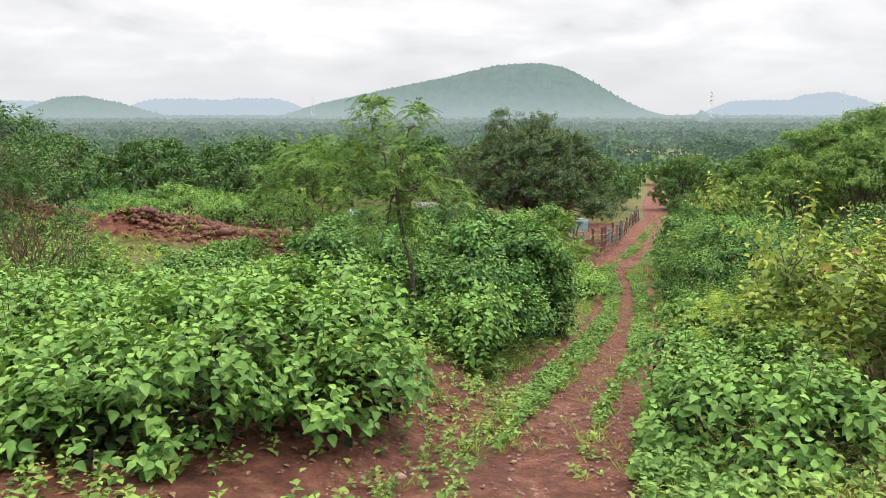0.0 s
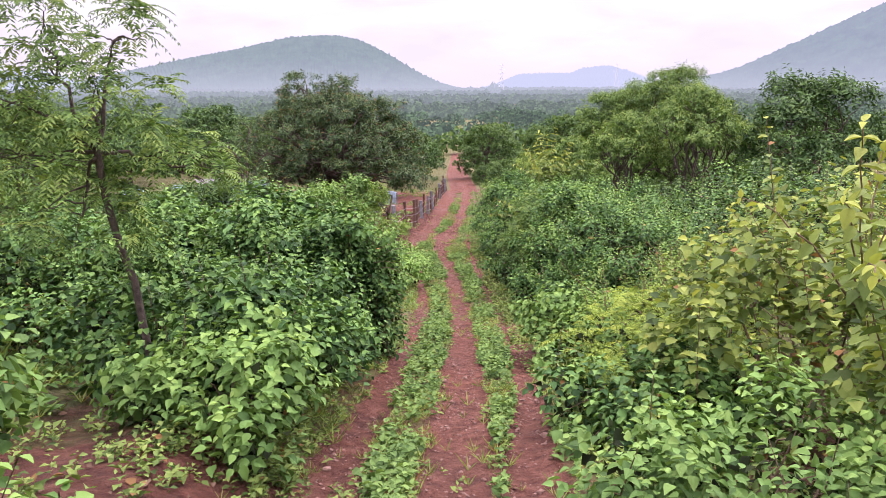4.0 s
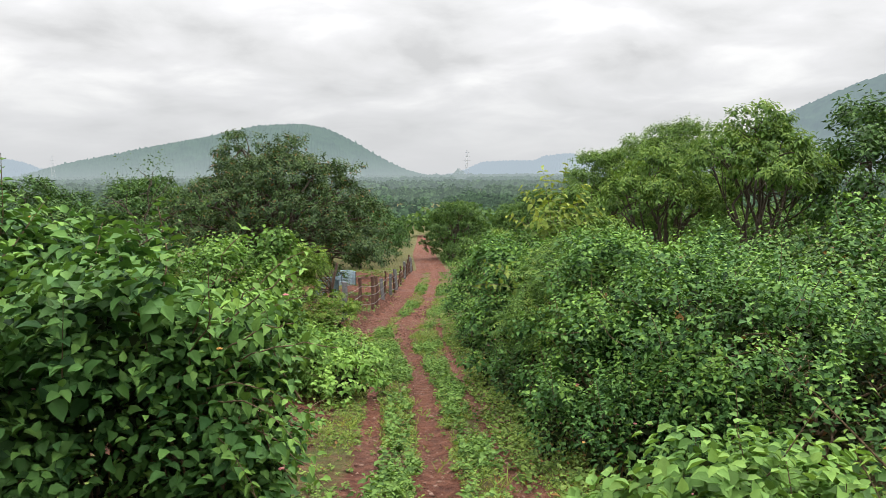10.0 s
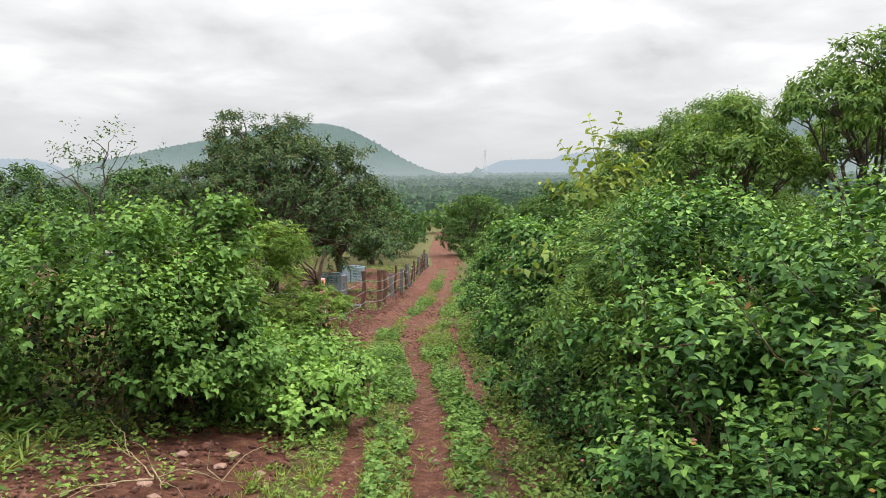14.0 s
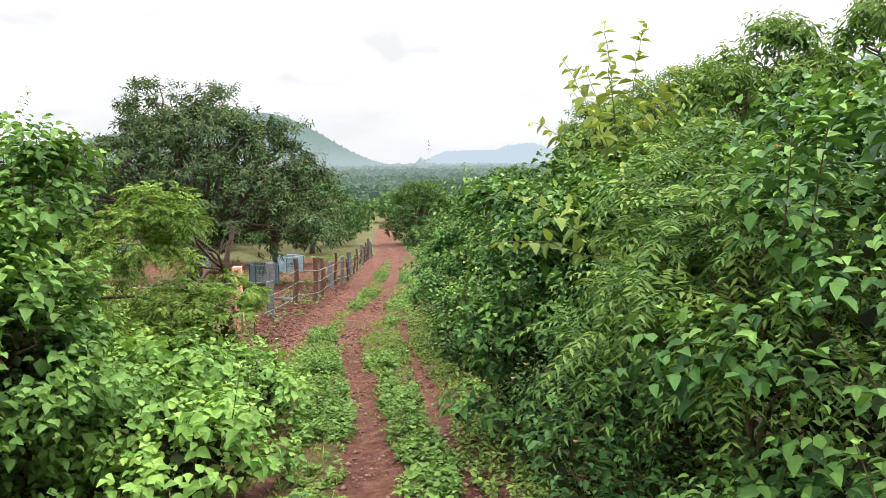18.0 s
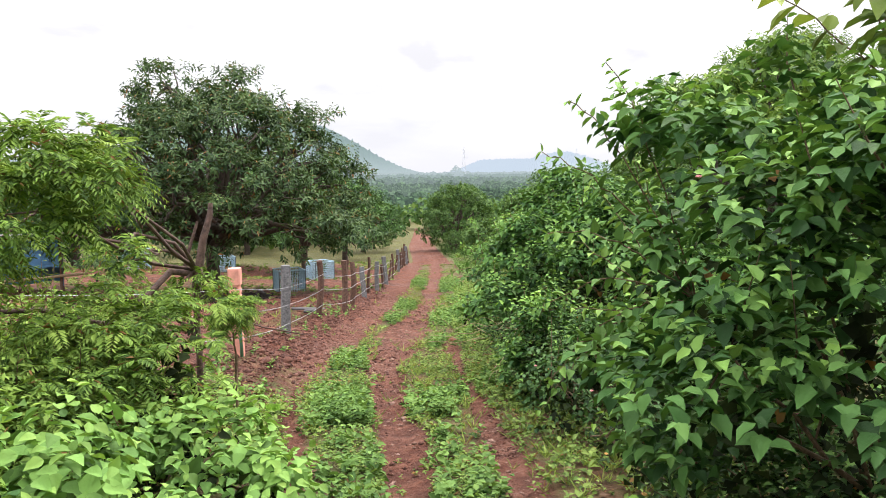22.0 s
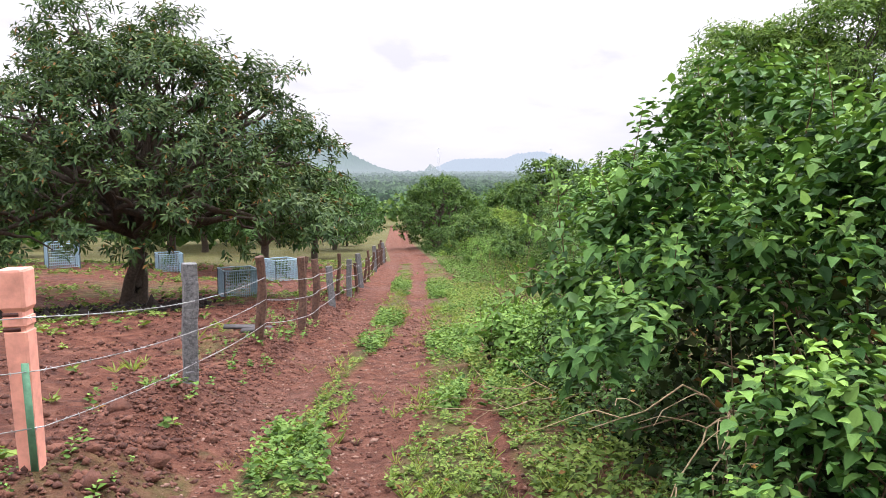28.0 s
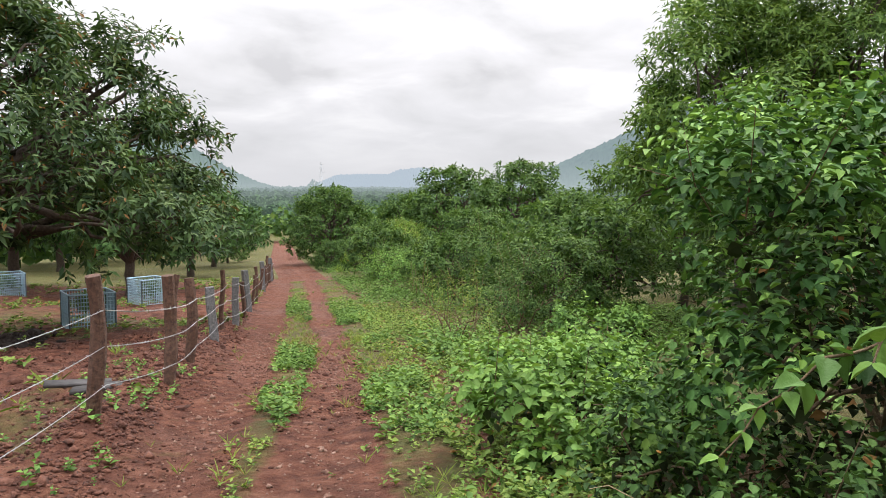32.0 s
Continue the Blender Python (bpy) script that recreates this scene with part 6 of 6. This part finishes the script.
patchy = lambda u, y, s, o: np.clip(0.5 + 1.1 * fbm(u, y, s, o), 0, 1)
in_field = lambda u, y: (u < -1.6) & (y > 24.5) & (y < 75)
x, y = strip(42000, 1.0, 60, -1.25, 1.7, lambda u, y: np.where((u < -0.75) & (y > 29.6), 0.06, 1) * np.where(y > 30, np.clip(0.55 + 1.5 * fbm(u, y, 1.1, 8), 0.05, 1), 1) * np.clip(1.05 - 1.25 * bare(u, y), 0.02, 1) * np.clip(patchy(u, y, 0.35, 1) * 1.3, 0.1, 1), 1)
weeds("track_weeds", "low leafy weeds growing between wheel ruts", x, y, 0.044, 6, 0.05, LEAF_WEED, 1)
x, y = strip(20000, 1.0, 46, 0.95, 3.4, lambda u, y: np.clip(0.25 + patchy(u, y, 0.7, 2), 0, 1) * np.clip(1.7 - 0.45 * u, 0.15, 1), 2)
weeds("verge_weeds", "leafy green weeds along the track's edge", x, y, 0.062, 6, 0.13, LEAF_WEED, 2)
x, y = strip(16000, 1.0, 27, -3.4, -1.15, lambda u, y: patchy(u, y, 0.8, 3) * np.where((y > 16.6) & (y < 19.8) & (u < -1.1), 0.22, 1) * np.where((y < 8.5) & (u < -0.9), 0.2, 1), 3)
weeds("verge_weeds", "leafy green weeds along the track's edge", x, y, 0.062, 6, 0.13, LEAF_WEED, 3)
x, y = strip(17000, 33, 80, 1.4, 9, lambda u, y: patchy(u, y, 1.5, 4), 4)
weeds("hollow_weeds", "green scrub and weeds beside the track", x, y, 0.09, 7, 0.26, LEAF_STRIP, 4)
x, y = strip(7000, 1, 40, 2.6, 26, lambda u, y: patchy(u, y, 1.8, 15), 33)
weeds("scrub_weeds", "rank green weeds under the scrub behind the thicket", x, y, 0.2, 6, 0.25, LEAF_FRESH, 33)
x, y = strip(17000, 8, 40, -26, -3.2, lambda u, y: patchy(u, y, 1.6, 5) * ~in_field(u + 1.5, y), 5)
weeds("field_weeds", "grassy green weeds over the clearing", x, y, 0.12, 6, 0.11, LEAF_FRESH, 5)
x, y = strip(9500, 1.0, 25, -0.6, 0.95, lambda u, y: (bare(u, y) < 0.3) * np.clip(0.6 + 1.1 * fbm(u, y, 0.5, 12), 0.1, 1) * np.where(y > 13, 0.6, 1), 31)
weeds("strip_weeds", "ankle-high clumps of broad-leaved weeds between the wheel ruts", x, y, 0.065, 8, 0.14, LEAF_STRIP, 31, 0.7, "broad")
x, y = strip(7500, 25.5, 50, -0.95, 1.2, lambda u, y: (bare(u, y) < 0.4) * np.clip(-0.1 + 2.0 * fbm(u, y, 0.6, 13), 0, 1), 32)
weeds("strip_weeds", "clumps of broad-leaved weeds between the wheel ruts", x, y, 0.062, 8, 0.15, LEAF_STRIP, 32, 0.7, "broad")
x, y = strip(9000, 25, 66, -22, -1.6, lambda u, y: (fbm(u, y, 2.6, 4) > 0.35) * 0.5 + 0.03 + 0.8 * (y > 40) * (np.sin(y * 0.9 + 0.3 * u) > 0.15), 6)
weeds("orchard_weeds", "scattered yellow-green weeds on the orchard ground", x, y, 0.12, 6, 0.08, LEAF_WEED, 6)


BLADE = leaf_material("grass_blades", (0.10, 0.18, 0.03), (0.16, 0.26, 0.05), (0.24, 0.34, 0.08), (0.30, 0.38, 0.10), 0.6, 0.3, sere=0.05)
x, y = strip(12000, 0.5, 45, -1.4, 2.4, lambda u, y: np.clip(1.0 - 0.9 * bare(u, y), 0, 1) * patchy(u, y, 0.6, 7) * np.where((u < -0.75) & (y > 29), 0.25, 1), 12)
weeds("track_grass", "thin grass among weeds on the track", x, y, 0.11, 6, 0.01, BLADE, 12, 0.07, rise=1.2)
x, y = strip(10000, 6, 40, -24, -3.0, lambda u, y: ~in_field(u + 1.5, y) * 1.0, 13)
weeds("clearing_grass", "short green grass over the clearing", x, y, 0.2, 7, 0.01, BLADE, 13, 0.12, rise=0.9)


# ---- clods and stones ----
def rubble(name, label, x, y, size, mat, seed, flat=0.7):
    r = np.random.default_rng(seed)
    bv = np.array([(1, 0, 0), (-1, 0, 0), (0, 1, 0), (0, -1, 0), (0, 0, 1), (0, 0, -1), (0.75, 0.75, 0.4), (-0.75, -0.75, 0.4)], float)
    bf = np.array([(0, 6, 4), (6, 2, 4), (2, 1, 4), (1, 7, 4), (7, 3, 4), (3, 0, 4), (6, 0, 5), (2, 6, 5), (1, 2, 5), (7, 1, 5), (3, 7, 5), (0, 3, 5)])
    n = len(x)
    s = size * np.exp(r.normal(0, 0.45, n))
    v = bv[None] * (1 + r.normal(0, 0.32, (n, len(bv), 1))) * s[:, None, None] * np.array([1, 1, flat])
    th = r.uniform(0, 6.28, n)
    c, q = np.cos(th)[:, None], np.sin(th)[:, None]
    v = np.stack([v[..., 0] * c - v[..., 1] * q * 0.8, v[..., 0] * q + v[..., 1] * c * 0.8, v[..., 2]], -1)
    v = v + np.stack([x, y, ground(x, y) + s * 0.15], 1)[:, None]
    f = bf[None] + (np.arange(n) * len(bv))[:, None, None]
    return tagged(new(name, mesh_of(name, v.reshape(-1, 3), f.reshape(-1, 3), mat, False)), label, "rubble", kind="stuff")


x, y = strip(15000, 25.5, 42, -10, -1.3, lambda u, y: np.where(u < -2.4, 0.75, 0.9), 7)
x2, y2 = strip(7500, 26, 46, -2.6, -1.5, lambda u, y: 1.0 + 0 * u, 17)
rubble("spoil_clods", "dark red clods heaped along the fence", x2, y2, 0.016, CLOD, 17)
rubble("soil_clods", "crumbly red clods over the ploughed field", x, y, 0.02, CLOD, 7)
x, y = strip(26000, 2, 42, -1.8, 1.5, lambda u, y: bare(u, y) * np.clip(0.35 + patchy(u, y, 0.3, 19), 0, 1), 8)
rubble("track_grit", "small red stones and crumbs on the bare ruts", x, y, 0.011, STONE, 8)
x, y = strip(11000, 24, 38, -1.7, 1.0, lambda u, y: np.clip(0.3 + bare(u, y), 0, 1) * patchy(u, y, 0.5, 14), 18)
rubble("track_crumbs", "loose dark red crumbs of earth on the ruts", x, y, 0.012, CLOD, 18)
x, y = strip(600, 16.8, 20, -3.2, -1.1, lambda u, y: 1.0 + 0 * u, 9)
rubble("bank_rubble", "broken red earth and stones on the bank", x, y, 0.024, CLOD, 9)
x, y = strip(14, 16.8, 20, -2.6, -1.1, lambda u, y: 1.0 + 0 * u, 14)
sr = np.random.default_rng(14)
for k, (sx, sy) in enumerate(zip(x, y)):
    bm = bmesh.new()
    bmesh.ops.create_icosphere(bm, subdivisions=1, radius=1)
    w = 0.03 + 0.09 * sr.random() ** 3
    for q in bm.verts:
        q.co = Vector((q.co.x * w * sr.uniform(0.8, 1.5), q.co.y * w * sr.uniform(0.7, 1.1), q.co.z * w * 0.4 * sr.uniform(0.7, 1.2)))
    me = bpy.data.meshes.new("stone")
    bm.to_mesh(me)
    bm.free()
    me.materials.append(STONE)
    ob = new("stone", me)
    ob.matrix_world = Matrix.Translation(at_ground(sx, sy) + Vector((0, 0, 0.01))) @ pose(0, 0, 0, sr.normal(0, 8), sr.normal(0, 8), sr.uniform(0, 360))
    tagged(ob, "flat pinkish stone on the broken red bank", "stone", "bank stones")
for ax, ay, bx, by, n in ((-4.1, 20.9, -7.8, 18.8, 1500), (-9.6, 20.4, -12.0, 19.9, 800)):
    q = rng.random(n)
    xs, ys = ax + (bx - ax) * q + rng.normal(0, 0.42, n), ay + (by - ay) * q + rng.normal(0, 0.42, n)
    rubble("earth_mound", "long low heap of broken dark red earth in the clearing", xs, ys, 0.06, CLOD, 10)

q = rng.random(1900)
rubble("dark_earth_heap", "long low heap of blackish earth under the mango tree", 1.2 + 5.0 * q + rng.normal(0, 0.2, 1900), 41.2 + 2.2 * q + rng.normal(0, 0.6, 1900), 0.05, CLOD_DARK, 44, 0.9)

x, y = strip(2500, 0.5, 9, -5, -0.7, lambda u, y: patchy(u, y, 0.7, 9), 15)
weeds("bank_weeds", "sparse weeds on the red bank", x, y, 0.06, 6, 0.08, LEAF_WEED, 15)

x, y = strip(420, 26.5, 45, -2.9, -1.5, lambda u, y: patchy(u, y, 0.6, 11), 16)
weeds("fence_weeds", "small leafy sprigs on the spoil along the fence", x, y, 0.055, 8, 0.09, LEAF_FRESH, 16, 0.7)

def litter(n, y0, y1, u0, u1, seed):
    r = np.random.default_rng(seed)
    x, y = strip(n, y0, y1, u0, u1, lambda u, y: np.clip(1 - bare(u, y), 0, 1) * patchy(u, y, 0.9, seed), seed)
    n = len(x)
    P = np.stack([x, y, ground(x, y) + 0.012], 1)
    N = np.array([0, 0, 1.0]) + r.normal(0, 0.25, (n, 3))
    L = r.uniform(0.03, 0.08, n)
    v, f, a = leaves(P, r.normal(0, 1, (n, 3)) * [1, 1, 0.1], N, L, L * 0.55)
    tagged(new("leaf_litter", mesh_of("leaf_litter", v, f, LITTER, False, a)), "dry brown fallen leaves on red soil", "litter", kind="stuff")


litter(2200, 1, 10, -5, -0.8, 21)
litter(5000, 12, 34, 1.2, 3.4, 22)
litter(2500, 15, 27, -3.4, -0.9, 23)

# ---- lantana flower heads ----
FLOWER_PINK = plain_material("pink_petals", (0.75, 0.28, 0.30), 0.6)
FLOWER_ORANGE = plain_material("orange_yellow_petals", (0.80, 0.42, 0.12), 0.6)
fr = np.random.default_rng(5)
for ob in [o for o in scene.objects if o.parent is None and o.name.startswith("lantana_bush") and o.location.y > 13]:
    fol = [c for c in ob.children if c.name.startswith("foliage")][0].data
    n = len(fol.vertices)
    for i in range(7):
        co = fol.vertices[int(fr.integers(0, n))].co
        bits = []
        for k in range(9):
            a = k * 2.4
            q = 0.013 * math.sqrt(k / 8)
            c = np.array(co) + [q * math.cos(a), q * math.sin(a), 0.012 - 0.4 * q]
            bits.append(box(*c, 0.008, 0.008, 0.005))
        v, f = join(bits)
        part("flower_head", mesh_of("flower_head", v, f, FLOWER_PINK if i % 3 else FLOWER_ORANGE), ob, "small pink and orange flower head")
